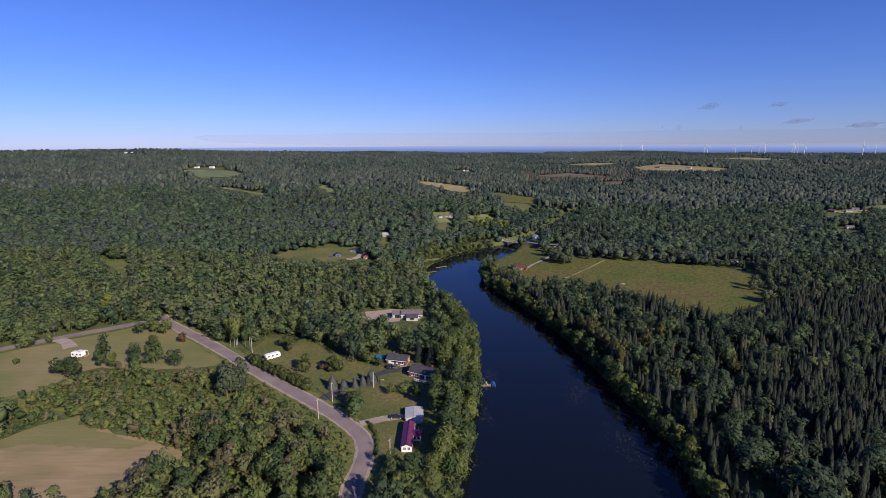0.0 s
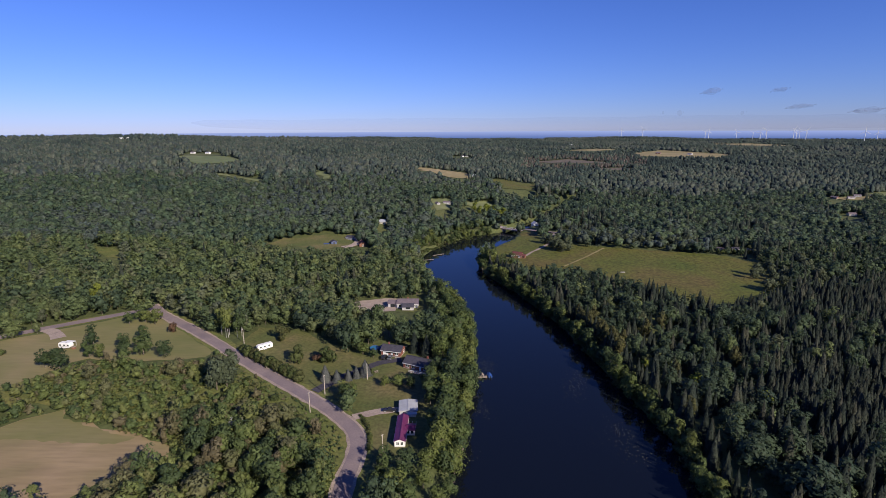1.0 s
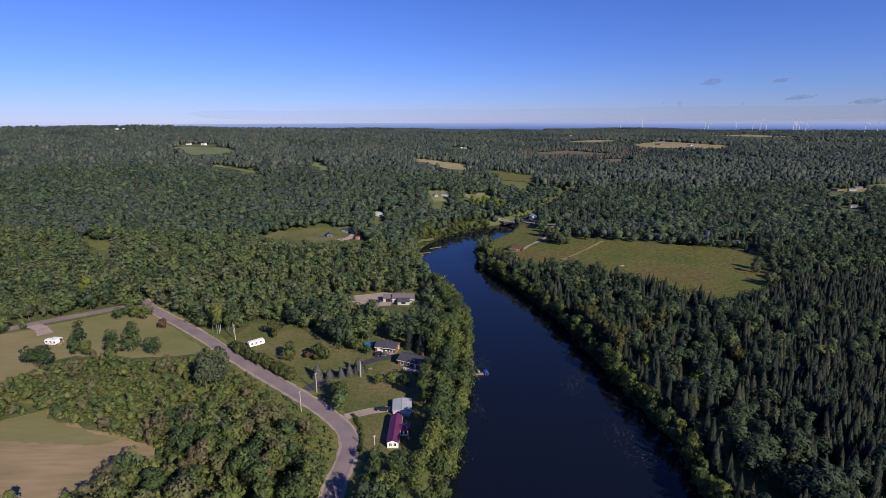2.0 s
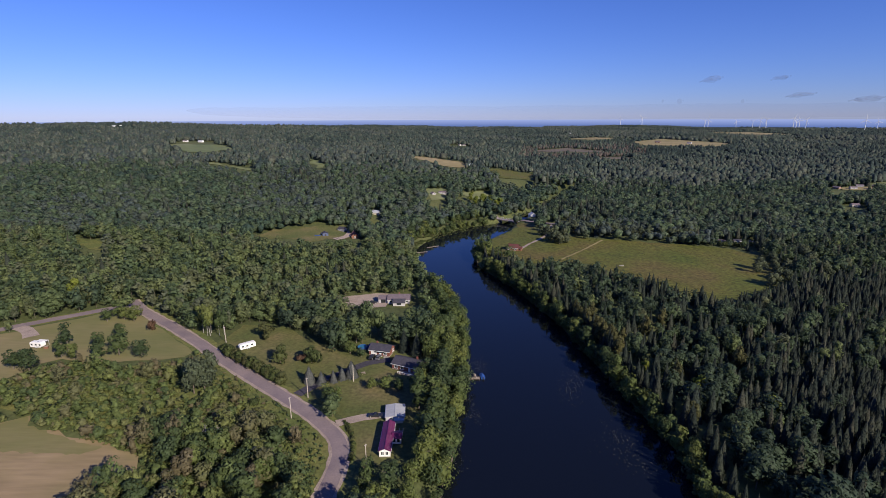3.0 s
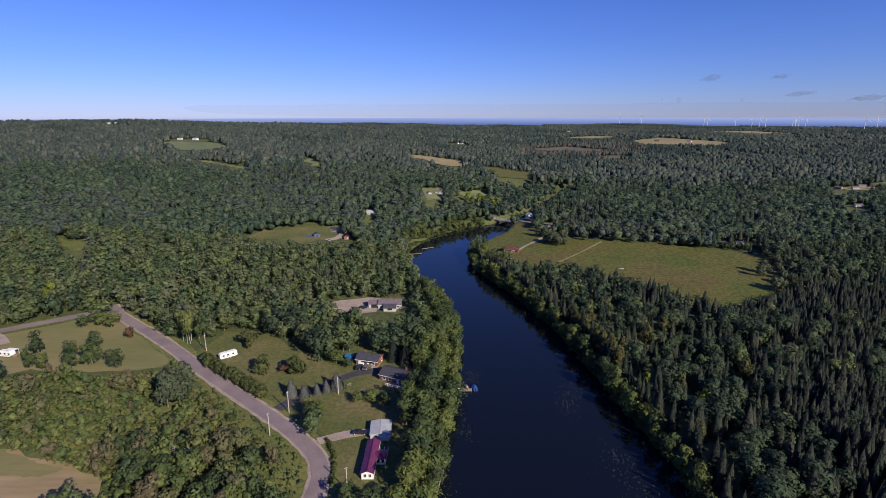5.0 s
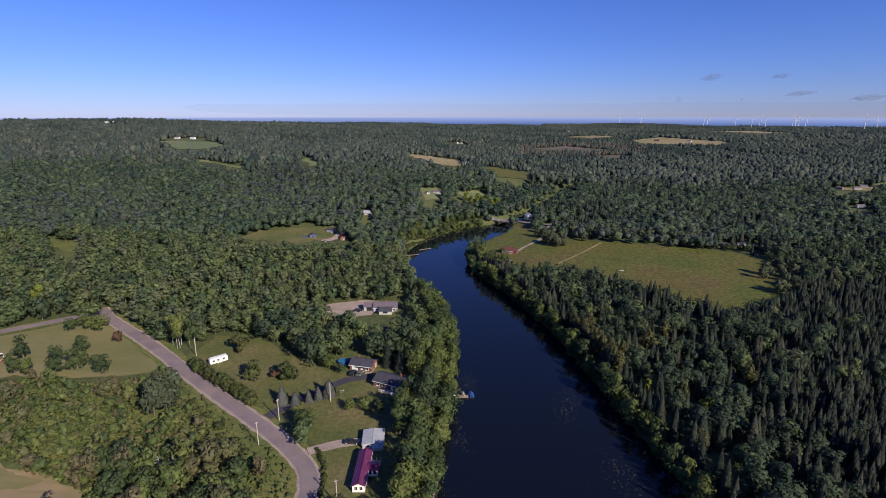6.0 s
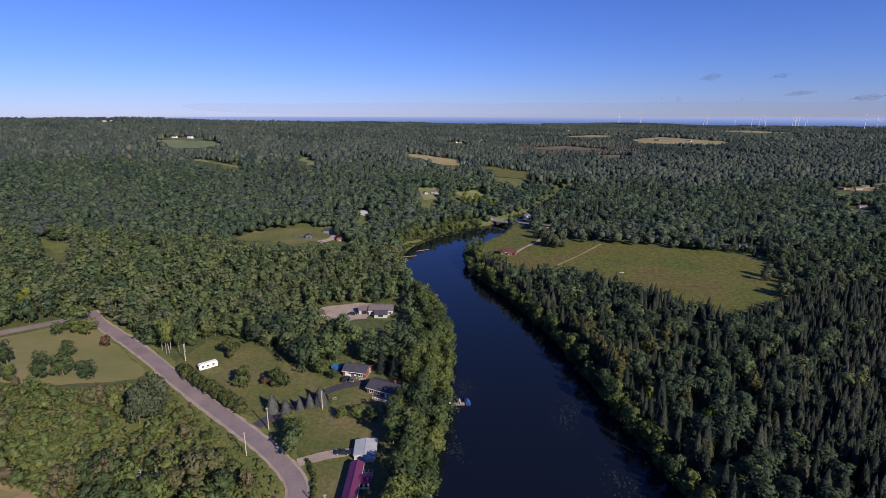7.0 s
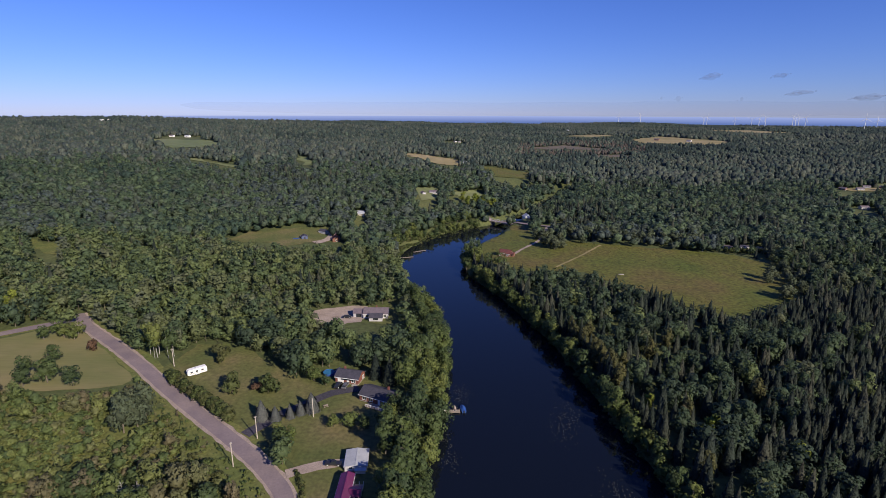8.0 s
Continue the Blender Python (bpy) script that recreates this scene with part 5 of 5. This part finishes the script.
def car(at, turn, paint, label, length=4.7, pickup=False):
    x, y = at
    ob = empty("pickup" if pickup else "car", pose(x, y, gz(x, y) + 0.36, 0, 0, turn), label, "pickup" if pickup else "car")
    L = length / 2
    bm = bmesh.new()
    loft(bm, [[(-0.8, v, z0), (0.8, v, z0), (0.9, v, (z0 + z1) / 2), (0.82, v, z1), (-0.82, v, z1), (-0.9, v, (z0 + z1) / 2)] for v, z0, z1 in ((-L, 0.4, 0.8), (-L + 0.15, 0.28, 0.92), (-0.9, 0.26, 0.98), (1.2, 0.26, 0.98), (L - 0.15, 0.28, 0.95), (L, 0.42, 0.85))])
    part("body", bm, paint, ob)
    a, b = (-0.9, 0.9) if pickup else (-1.1, 1.9)
    bm = bmesh.new()
    loft(bm, [[(-0.78, a, 0.97), (0.78, a, 0.97), (0.78, b, 0.97), (-0.78, b, 0.97)], [(-0.64, a + 0.55, 1.45), (0.64, a + 0.55, 1.45), (0.64, b - 0.35, 1.45), (-0.64, b - 0.35, 1.45)]])
    part("cabin_glass", bm, m_glass, ob, "dark windows")
    boxed("roof", (-0.66, a + 0.5, 1.44, 0.66, b - 0.3, 1.52), paint, ob, "", 0.03)
    for sx in (-0.78, 0.78):
        for sy in (-L + 0.85, L - 0.85):
            wheel(ob, sx, sy, 0.34)
    for sx in (-0.6, 0.6):
        boxed("headlight", (sx - 0.15, -L - 0.02, 0.62, sx + 0.15, -L + 0.05, 0.76), m_steel, ob, "clear headlight")
        boxed("tail_light", (sx - 0.12, L - 0.05, 0.66, sx + 0.12, L + 0.02, 0.8), m_red_roof, ob, "red tail light")
    return ob


car((-28.3, 177.2), 86, m_car_dark, "dark pickup parked on the gravel driveway", 5.2, True)
car((-41.0, 296.5), 88, m_car_dark, "dark car parked in the gravel yard")
car((-31.5, 224.6), 165, m_car_grey, "grey car parked before the brick bungalow")
car((-34.5, 225.0), 165, m_car_dark, "dark car parked before the brick bungalow")


def travel_trailer(at, turn, l, label):
    x, y = at
    ob = empty("travel_trailer", pose(x, y, gz(x, y) + 0.2, 0, 0, turn), label, "camper")
    w, h = 1.2, 2.9
    bm = bmesh.new()
    loft(bm, [[(-w, v, z0), (w, v, z0), (w, v, z1 - 0.15), (w - 0.15, v, z1), (-w + 0.15, v, z1), (-w, v, z1 - 0.15)] for v, z0, z1 in ((-l / 2, 1.0, 2.2), (-l / 2 + 0.5, 0.55, h), (l / 2 - 0.3, 0.55, h), (l / 2, 0.8, h - 0.3))])
    part("body", bm, m_white, ob)
    for v in (-2.2, -0.2, 2.0):
        for s in (-1, 1):
            boxed("window", (s * w - 0.03, v - 0.45, 1.5, s * w + 0.03, v + 0.45, 2.2), m_glass, ob, "dark window", 0.01)
    boxed("door", (w - 0.02, 0.7, 0.6, w + 0.05, 1.35, 2.45), m_trim, ob)
    boxed("roof_vent", (-0.3, -0.8, h - 0.02, 0.3, -0.2, h + 0.15), m_tin, ob, "", 0.02)
    boxed("stripe", (-w - 0.02, -l / 2 + 0.6, 1.1, w + 0.02, l / 2 - 0.5, 1.22), m_car_grey, ob, "grey stripe")
    boxed("drawbar", (-0.1, -l / 2 - 1.1, 0.5, 0.1, -l / 2 + 0.3, 0.62), m_dark, ob)
    for s in (-1, 1):
        for v in (-0.4, 0.5):
            wheel(ob, s * 1.08, v, 0.34)
    return ob


travel_trailer((-94.3, 234.2), -52, 7.6, "white travel trailer parked on the lawn")
tt = travel_trailer((-188.7, 232.0), 80, 6.0, "white camper with an awning in the mown field")
boxed("awning", (1.2, -2.4, 2.3, 3.4, 2.2, 2.4), m_white, tt, "white awning")
for v in (-2.3, 2.1):
    boxed("awning_post", (3.3, v - 0.04, 0.0, 3.38, v + 0.04, 2.3), m_steel, tt)
for sx, sy, l in ((-184.5, 231.0, "brown wooden crate beside the camper"),):
    ob = empty("crate", pose(sx, sy, gz(sx, sy) + 0.15, 0, 0, 20), l, "crate")
    boxed("body", (-0.8, -0.6, 0, 0.8, 0.6, 1.1), m_brown, ob, "", 0.05)
    boxed("lid", (-0.85, -0.65, 1.1, 0.85, 0.65, 1.18), m_wood, ob)

# round pool
px_, py_ = -40.0, 235.5
pool = empty("swimming_pool", pose(px_, py_, gz(px_, py_) + 0.1), "round above-ground pool with a bright blue rim", "pool")
bm = bmesh.new()
bmesh.ops.create_cone(bm, cap_ends=False, segments=28, radius1=2.4, radius2=2.4, depth=1.2)
bmesh.ops.translate(bm, verts=bm.verts, vec=(0, 0, 0.6))
part("pool_wall", bm, m_blue, pool)
bm = bmesh.new()
bmesh.ops.create_circle(bm, cap_ends=True, segments=28, radius=2.38)
bmesh.ops.translate(bm, verts=bm.verts, vec=(0, 0, 1.05))
part("pool_water", bm, m_pool_water, pool, "bright blue pool water")
tarp = empty("tarpaulin", pose(-36.2, 236.0, gz(-36, 236) + 0.1, 0, 0, -16), "blue tarpaulin stretched over a stack by the house", "tarpaulin")
bm = bmesh.new()
prism(bm, 2.6, 3.2, 1.4, 0.7)
part("cover", bm, m_blue, tarp)


def utility_pole(at, h, arm=True, turn=0.0):
    x, y = at
    ob = empty("utility_pole", pose(x, y, gz(x, y) - 0.2, 0, 0, turn), "weathered wooden utility pole beside the road", "utility pole", "utility poles")
    bm = bmesh.new()
    tube(bm, (0, 0, 0), (0, 0, h), 0.19, 0.13, 9)
    part("pole", bm, m_pole, ob)
    if arm:
        boxed("crossarm", (-0.45, -0.05, h - 0.5, 0.45, 0.05, h - 0.4), m_pole, ob, "", 0.01)
        for v in (-0.35, 0.35):
            bm = bmesh.new()
            tube(bm, (v, 0, h - 0.4), (v, 0, h - 0.22), 0.05, 0.03, 6)
            part("insulator", bm, m_steel, ob, "pale insulator")


for at, h, turn in (((-59.3, 177.0), 9.0, 40), ((-56.3, 191.2), 9.0, 40), ((-40.1, 204.0), 8.0, 100), ((-28.7, 149.6), 8.5, 20), ((-106.5, 240.5), 8.5, 45)):
    utility_pole(at, h, True, turn)

# dock with two boats and a chest
dz = 0.55
dock = empty("dock", pose(8.2, 212.4, dz, 0, 0, 0), "weathered wooden dock over the river", "dock")
for i in range(22):
    boxed("plank", (-4.0 + i * 0.45, -0.9, -0.04, -4.0 + i * 0.45 + 0.42, 0.9, 0.04), m_wood, dock)
for v in (-0.8, 0.8):
    boxed("beam", (-4.0, v - 0.06, -0.22, 5.9, v + 0.06, -0.05), m_wood, dock)
    for u in (0.0, 2.5, 5.7):
        bm = bmesh.new()
        tube(bm, (u, v, -3.0), (u, v, 0.5), 0.08, 0.07, 7)
        part("post", bm, m_wood, dock)
chest = empty("storage_box", pose(8.0, 212.9, dz + 0.05), "white storage box on the dock", "box")
boxed("body", (-0.95, -0.35, 0, 0.95, 0.35, 0.7), m_white, chest, "", 0.04)
boxed("lid", (-1.0, -0.4, 0.7, 1.0, 0.4, 0.8), m_trim, chest, "", 0.02)


def boat(at, turn, hull, cover, label, l=4.6, w=0.95):
    ob = empty("boat", pose(*at, 0, 0, turn), label, "boat")
    bm = bmesh.new()
    rows = []
    for v, k, z in ((-l / 2, 0.85, 0.0), (0, 1.0, -0.1), (l * 0.3, 0.75, 0.0), (l / 2, 0.08, 0.25)):
        rows.append([(-w * k, v, 0.65), (-w * k * 0.7, v, z - 0.2), (w * k * 0.7, v, z - 0.2), (w * k, v, 0.65)])
    loft(bm, rows)
    part("hull", bm, hull, ob)
    bm = bmesh.new()
    loft(bm, [[(-w * k, v, 0.66), (0, v, z), (w * k, v, 0.66)] for v, k, z in ((-l / 2, 0.85, 0.9), (0, 1.0, 1.35), (l * 0.3, 0.75, 1.1), (l / 2 - 0.1, 0.1, 0.75))])
    part("cover", bm, cover, ob)
    boxed("motor", (-0.18, -l / 2 - 0.4, 0.1, 0.18, -l / 2, 1.0), m_dark, ob, "", 0.04)


boat((15.3, 214.2, 0.1), 8, m_blue, m_blue, "small boat under a bright blue cover", 4.8, 1.1)
boat((12.0, 214.6, 0.1), 4, m_steel, m_wood, "small pale boat moored at the dock", 3.6, 0.7)
for bx, by, bt in ((-8.0, 432.0, 15), (2.0, 452.0, 30)):
    ob = empty("dock", pose(bx, by, 0.5, 0, 0, bt), "small grey dock at the wooded shore", "dock")
    for i in range(16):
        boxed("plank", (-12.0 + i * 0.75, -0.8, -0.05, -12.0 + i * 0.75 + 0.7, 0.8, 0.05), m_wood, ob)
    for u in (-8, -1):
        boxed("post", (u - 0.1, -0.1, -3, u + 0.1, 0.1, -0.05), m_wood, ob)

# boardwalk along the bank below the mobile home
walkway = empty("boardwalk", pose(-1.4, 157.4, 0.5, 0, 0, 77.7), "weathered timber boardwalk along the river bank", "boardwalk")
for i in range(24):
    boxed("plank", (-5.8 + i * 0.48, -0.7, -0.04, -5.8 + i * 0.48 + 0.45, 0.7, 0.04), m_wood, walkway)
for v in (-0.6, 0.6):
    boxed("beam", (-5.8, v - 0.06, -0.2, 5.7, v + 0.06, -0.045), m_wood, walkway)
    for u in (-5.2, 0.0, 5.2):
        boxed("post", (u - 0.08, v - 0.08, -3.0, u + 0.08, v + 0.08, -0.05), m_wood, walkway)

# bridge
ba, bb = Vector((64.0, 566.0)), Vector((97.0, 534.0))
bl = (bb - ba).length
bridge = empty("bridge", pose((ba.x + bb.x) / 2, (ba.y + bb.y) / 2, 3.6, 0, 0, math.degrees(math.atan2(bb.y - ba.y, bb.x - ba.x))), "low grey road bridge across the river", "bridge")
boxed("deck", (-bl / 2, -3.6, -0.7, bl / 2, 3.6, 0.0), m_wood, bridge)
boxed("roadway", (-bl / 2, -3.0, 0.0, bl / 2, 3.0, 0.06), m_road, bridge, "worn grey road surface")
for s in (-1, 1):
    boxed("rail", (-bl / 2, s * 3.5 - 0.08, 0.85, bl / 2, s * 3.5 + 0.08, 1.05), m_steel, bridge, "pale guard rail")
    for i in range(14):
        u = -bl / 2 + bl * i / 13
        boxed("rail_post", (u - 0.09, s * 3.5 - 0.07, 0, u + 0.09, s * 3.5 + 0.07, 0.9), m_steel, bridge)
for u in (-bl / 4, bl / 4):
    boxed("pier", (u - 0.6, -3.2, -5.5, u + 0.6, 3.2, -0.7), m_stone, bridge, "", 0.1)

# pale boulder in the meadow
bm = bmesh.new()
bmesh.ops.create_icosphere(bm, subdivisions=2, radius=1)
for v in bm.verts:
    v.co *= 1 + 0.2 * noise.noise(v.co * 1.7)
    v.co = Vector((v.co.x * 2.2, v.co.y * 0.8, v.co.z * 0.5))
rock = tagged(part("boulder", bm, m_stone), "pale grey boulder lying in the meadow", "boulder")
rock.location = (135.0, 366.0, gz(135, 366) + 0.4)


# ---- bare trees, a fallen tree and garden things ----
def bare_tree(at, h, lean, label, z=None, name="dead_tree"):
    rng = random.Random(int(at[0] * 7 + at[1]))
    x, y = at
    ob = empty(name, pose(x, y, gz(x, y) - 0.2 if z is None else z, lean, 0, rng.uniform(0, 360) if z is None else -70), label, "tree")
    bm = bmesh.new()
    tube(bm, (0, 0, 0), (0.15, 0, h * 0.55), 0.16, 0.1, 6)
    tube(bm, (0.15, 0, h * 0.55), (0, 0.2, h), 0.1, 0.03, 6)
    part("trunk", bm, m_dead, ob)
    for i in range(16):
        f = rng.uniform(0.3, 0.95)
        a, l = rng.uniform(0, 6.28), h * rng.uniform(0.2, 0.38) * (1.25 - f)
        p = Vector((0.1, 0.1, h * f))
        e = p + Vector((math.cos(a) * l, math.sin(a) * l, l * rng.uniform(0.3, 0.9)))
        bm = bmesh.new()
        tube(bm, p, e, 0.055, 0.025, 5)
        for k in range(3):
            g = p.lerp(e, rng.uniform(0.4, 0.9))
            tube(bm, g, g + Vector((rng.uniform(-1, 1), rng.uniform(-1, 1), rng.uniform(0, 1))) * l * 0.35, 0.03, 0.015, 4)
        part("branch", bm, m_dead, ob)


for at, h in (((-82.5, 159.0), 9.0), ((-79.5, 161.0), 7.5), ((-98.0, 166.0), 8.0), ((-118.0, 251.5), 11.0)):
    bare_tree(at, h, 3, "bare grey dead tree standing in the scrub")
bare_tree((7.0, 218.0), 9.0, 68, "fallen grey tree with bare branches over the water", 1.0, "fallen_tree")

picnic = empty("picnic_table", pose(-36.8, 210.5, gz(-36.8, 210.5) + 0.13, 0, 0, 25), "weathered wooden picnic table on the lawn", "table")
for i in range(5):
    boxed("board", (-0.9, -0.38 + i * 0.155, 0.72, 0.9, -0.24 + i * 0.155, 0.76), m_wood, picnic)
for s in (-1, 1):
    boxed("bench", (-0.9, s * 0.75 - 0.13, 0.42, 0.9, s * 0.75 + 0.13, 0.46), m_wood, picnic)
    boxed("brace", (s * 0.65 - 0.04, -0.8, 0.36, s * 0.65 + 0.04, 0.8, 0.42), m_wood, picnic)
    for k in (-1, 1):
        bm = bmesh.new()
        tube(bm, (s * 0.65, k * 0.6, 0), (s * 0.65, k * 0.25, 0.72), 0.05, 0.05, 5)
        part("leg", bm, m_wood, picnic)


# ---- wind turbines ----
def turbine(x, y, hub, turn, spin):
    ob = empty("wind_turbine", pose(x, y, gz(x, y), 0, 0, turn), "tall white three-bladed wind turbine on the horizon", "wind turbine", "wind farm")
    bm = bmesh.new()
    tube(bm, (0, 0, -5), (0, 0, hub), hub * 0.030, hub * 0.018, 10)
    part("tower", bm, m_steel, ob)
    k = hub / 80
    boxed("nacelle", (-2 * k, -3 * k, hub - 2 * k, 2 * k, 6 * k, hub + 2 * k), m_steel, ob, "", 0.4 * k)
    bm = bmesh.new()
    tube(bm, (0, -5 * k, hub), (0, -2.5 * k, hub), 0.6 * k, 1.9 * k, 8)
    part("rotor_hub", bm, m_steel, ob)
    for i in range(3):
        a = radians(spin + 120 * i)
        d, s = Vector((math.sin(a), 0, math.cos(a))), Vector((math.cos(a), 0, -math.sin(a)))
        c = Vector((0, -4 * k, hub))
        bm = bmesh.new()
        loft(bm, [[c + d * r * k + s * w * k, c + d * r * k + Vector((0, -0.6 * k, 0)), c + d * r * k - s * w * k, c + d * r * k + Vector((0, 0.6 * k, 0))] for r, w in ((1, 1.0), (8, 1.9), (24, 1.3), (40, 0.45))])
        part("blade", bm, m_steel, ob)


for tx, ty, hub, spin in ((2480, 2900, 64, 0), (2580, 3500, 67, 37), (2369, 3600, 68, 74), (2995, 3400, 53, 111), (2599, 3650, 71, 28), (2620, 3650, 66, 65), (2642, 3650, 62, 102), (2455, 3800, 59, 19), (2431, 3850, 55, 56), (2335, 3900, 55, 93), (2202, 4050, 64, 10), (2175, 4050, 60, 47), (1781, 4300, 70, 84), (1619, 4350, 62, 1)):
    turbine(tx, ty, hub, -35, spin)


# ---- small clouds low over the horizon ----
def cloud(x, y, z, l, h, seed):
    rng = random.Random(seed)
    bm = bmesh.new()
    count = 7 if l > 100 else 3
    for i in range(count):
        r = bmesh.ops.create_icosphere(bm, subdivisions=2, radius=1)
        u = -1 + 2 * i / (count - 1)
        s = Vector((l * rng.uniform(0.16, 0.3) * (1.2 - abs(u)), l * 0.2, h * rng.uniform(0.25, 0.5) * (1.2 - abs(u))))
        o = Vector((u * l * 0.42, rng.uniform(-0.1, 0.1) * l, u * h * 0.25 + rng.uniform(-0.1, 0.1) * h))
        for v in r["verts"]:
            v.co = Vector((v.co.x * s.x, v.co.y * s.y, v.co.z * s.z)) + o + Vector((0, 0, h * 0.15 * noise.noise(v.co * 2 + o)))
    ob = tagged(part("cloud", bm, m_cloud), "small fair-weather cloud with grey-lilac shade put into its colour", "cloud", "clouds on the horizon")
    for p in ob.data.polygons:
        p.use_smooth = True
    ob.matrix_basis = pose(x, y, z, 0, 0, -28)


for n, (cx, cy, cz, l, h) in enumerate(((1887, 3500, 346, 150, 44), (2355, 3500, 356, 124, 42), (2510, 3500, 247, 195, 37), (2975, 3500, 219, 230, 47), (1574, 3500, 207, 40, 26), (1687, 3500, 207, 53, 31), (2116, 3500, 204, 58, 26))):
    cloud(cx, cy, cz, l, h, n)

# a long thin bank of lilac haze cloud above the sea
bm = bmesh.new()
bank_rng = random.Random(5)
rows = []
for i in range(61):
    a, k = radians(-24 + 78 * i / 60), math.sin(math.pi * i / 60) ** 0.35
    top = 172 + (34 + 14 * noise.noise(Vector((i * 0.21, 1.3, 0)))) * k + bank_rng.uniform(-3, 3)
    foot = 160 - 72 * k + bank_rng.uniform(-3, 3)
    rows.append([(r * math.sin(a), r * math.cos(a), z) for r, z in ((4700, foot), (4660, (top + foot) / 2), (4700, top), (4740, (top + foot) / 2))])
rows = [[bm.verts.new(p) for p in row] for row in rows]
for p, q in zip(rows, rows[1:]):
    for i in range(4):
        bm.faces.new((p[i], p[(i + 1) % 4], q[(i + 1) % 4], q[i]))
bm.faces.new(rows[0])
bm.faces.new(rows[-1])
bmesh.ops.recalc_face_normals(bm, faces=bm.faces)
tagged(part("cloud_bank", bm, m_bank), "long thin lilac bank of cloud above the sea", "cloud", kind="structure")

# ---- weeds on the water ----
rng = np.random.default_rng(31)
x, y = [], []
for wx, wy, wr, count in ((56, 209, 5, 90), (50, 198, 5, 70), (59, 163, 6, 110), (64, 153, 5, 70), (45, 311, 4, 60), (42, 321, 3, 40), (60, 231, 4, 60), (9, 184, 3, 60), (8, 196, 2.5, 40), (15, 224, 4, 110), (1, 158, 3, 50)):
    x.append(wx + rng.normal(size=count) * wr * 0.55)
    y.append(wy + rng.normal(size=count) * wr)
x, y = np.concatenate(x), np.concatenate(y)
ok = river_gap(x, y) < -1.0
x, y = x[ok], y[ok]
leaf = np.array([[math.cos(a), math.sin(a), 0] for a in np.arange(6) * 1.047])
leaf_t = np.array([[0, 1, 2], [0, 2, 3], [0, 3, 4], [0, 4, 5]])
V = (leaf[None] * rng.uniform(0.08, 0.24, (len(x), 1, 1)) + np.stack([x, y, np.full(len(x), 0.03)], 1)[:, None]).reshape(-1, 3)
T = (leaf_t[None] + (np.arange(len(x)) * 6)[:, None, None]).reshape(-1, 3)
tagged(new("water_weed", raw_mesh("water_weed", V, T, m_weed, np.repeat(rng.uniform(0, 1, len(x)), 6))), "floating weed in patches on the river", "water weed", kind="stuff")
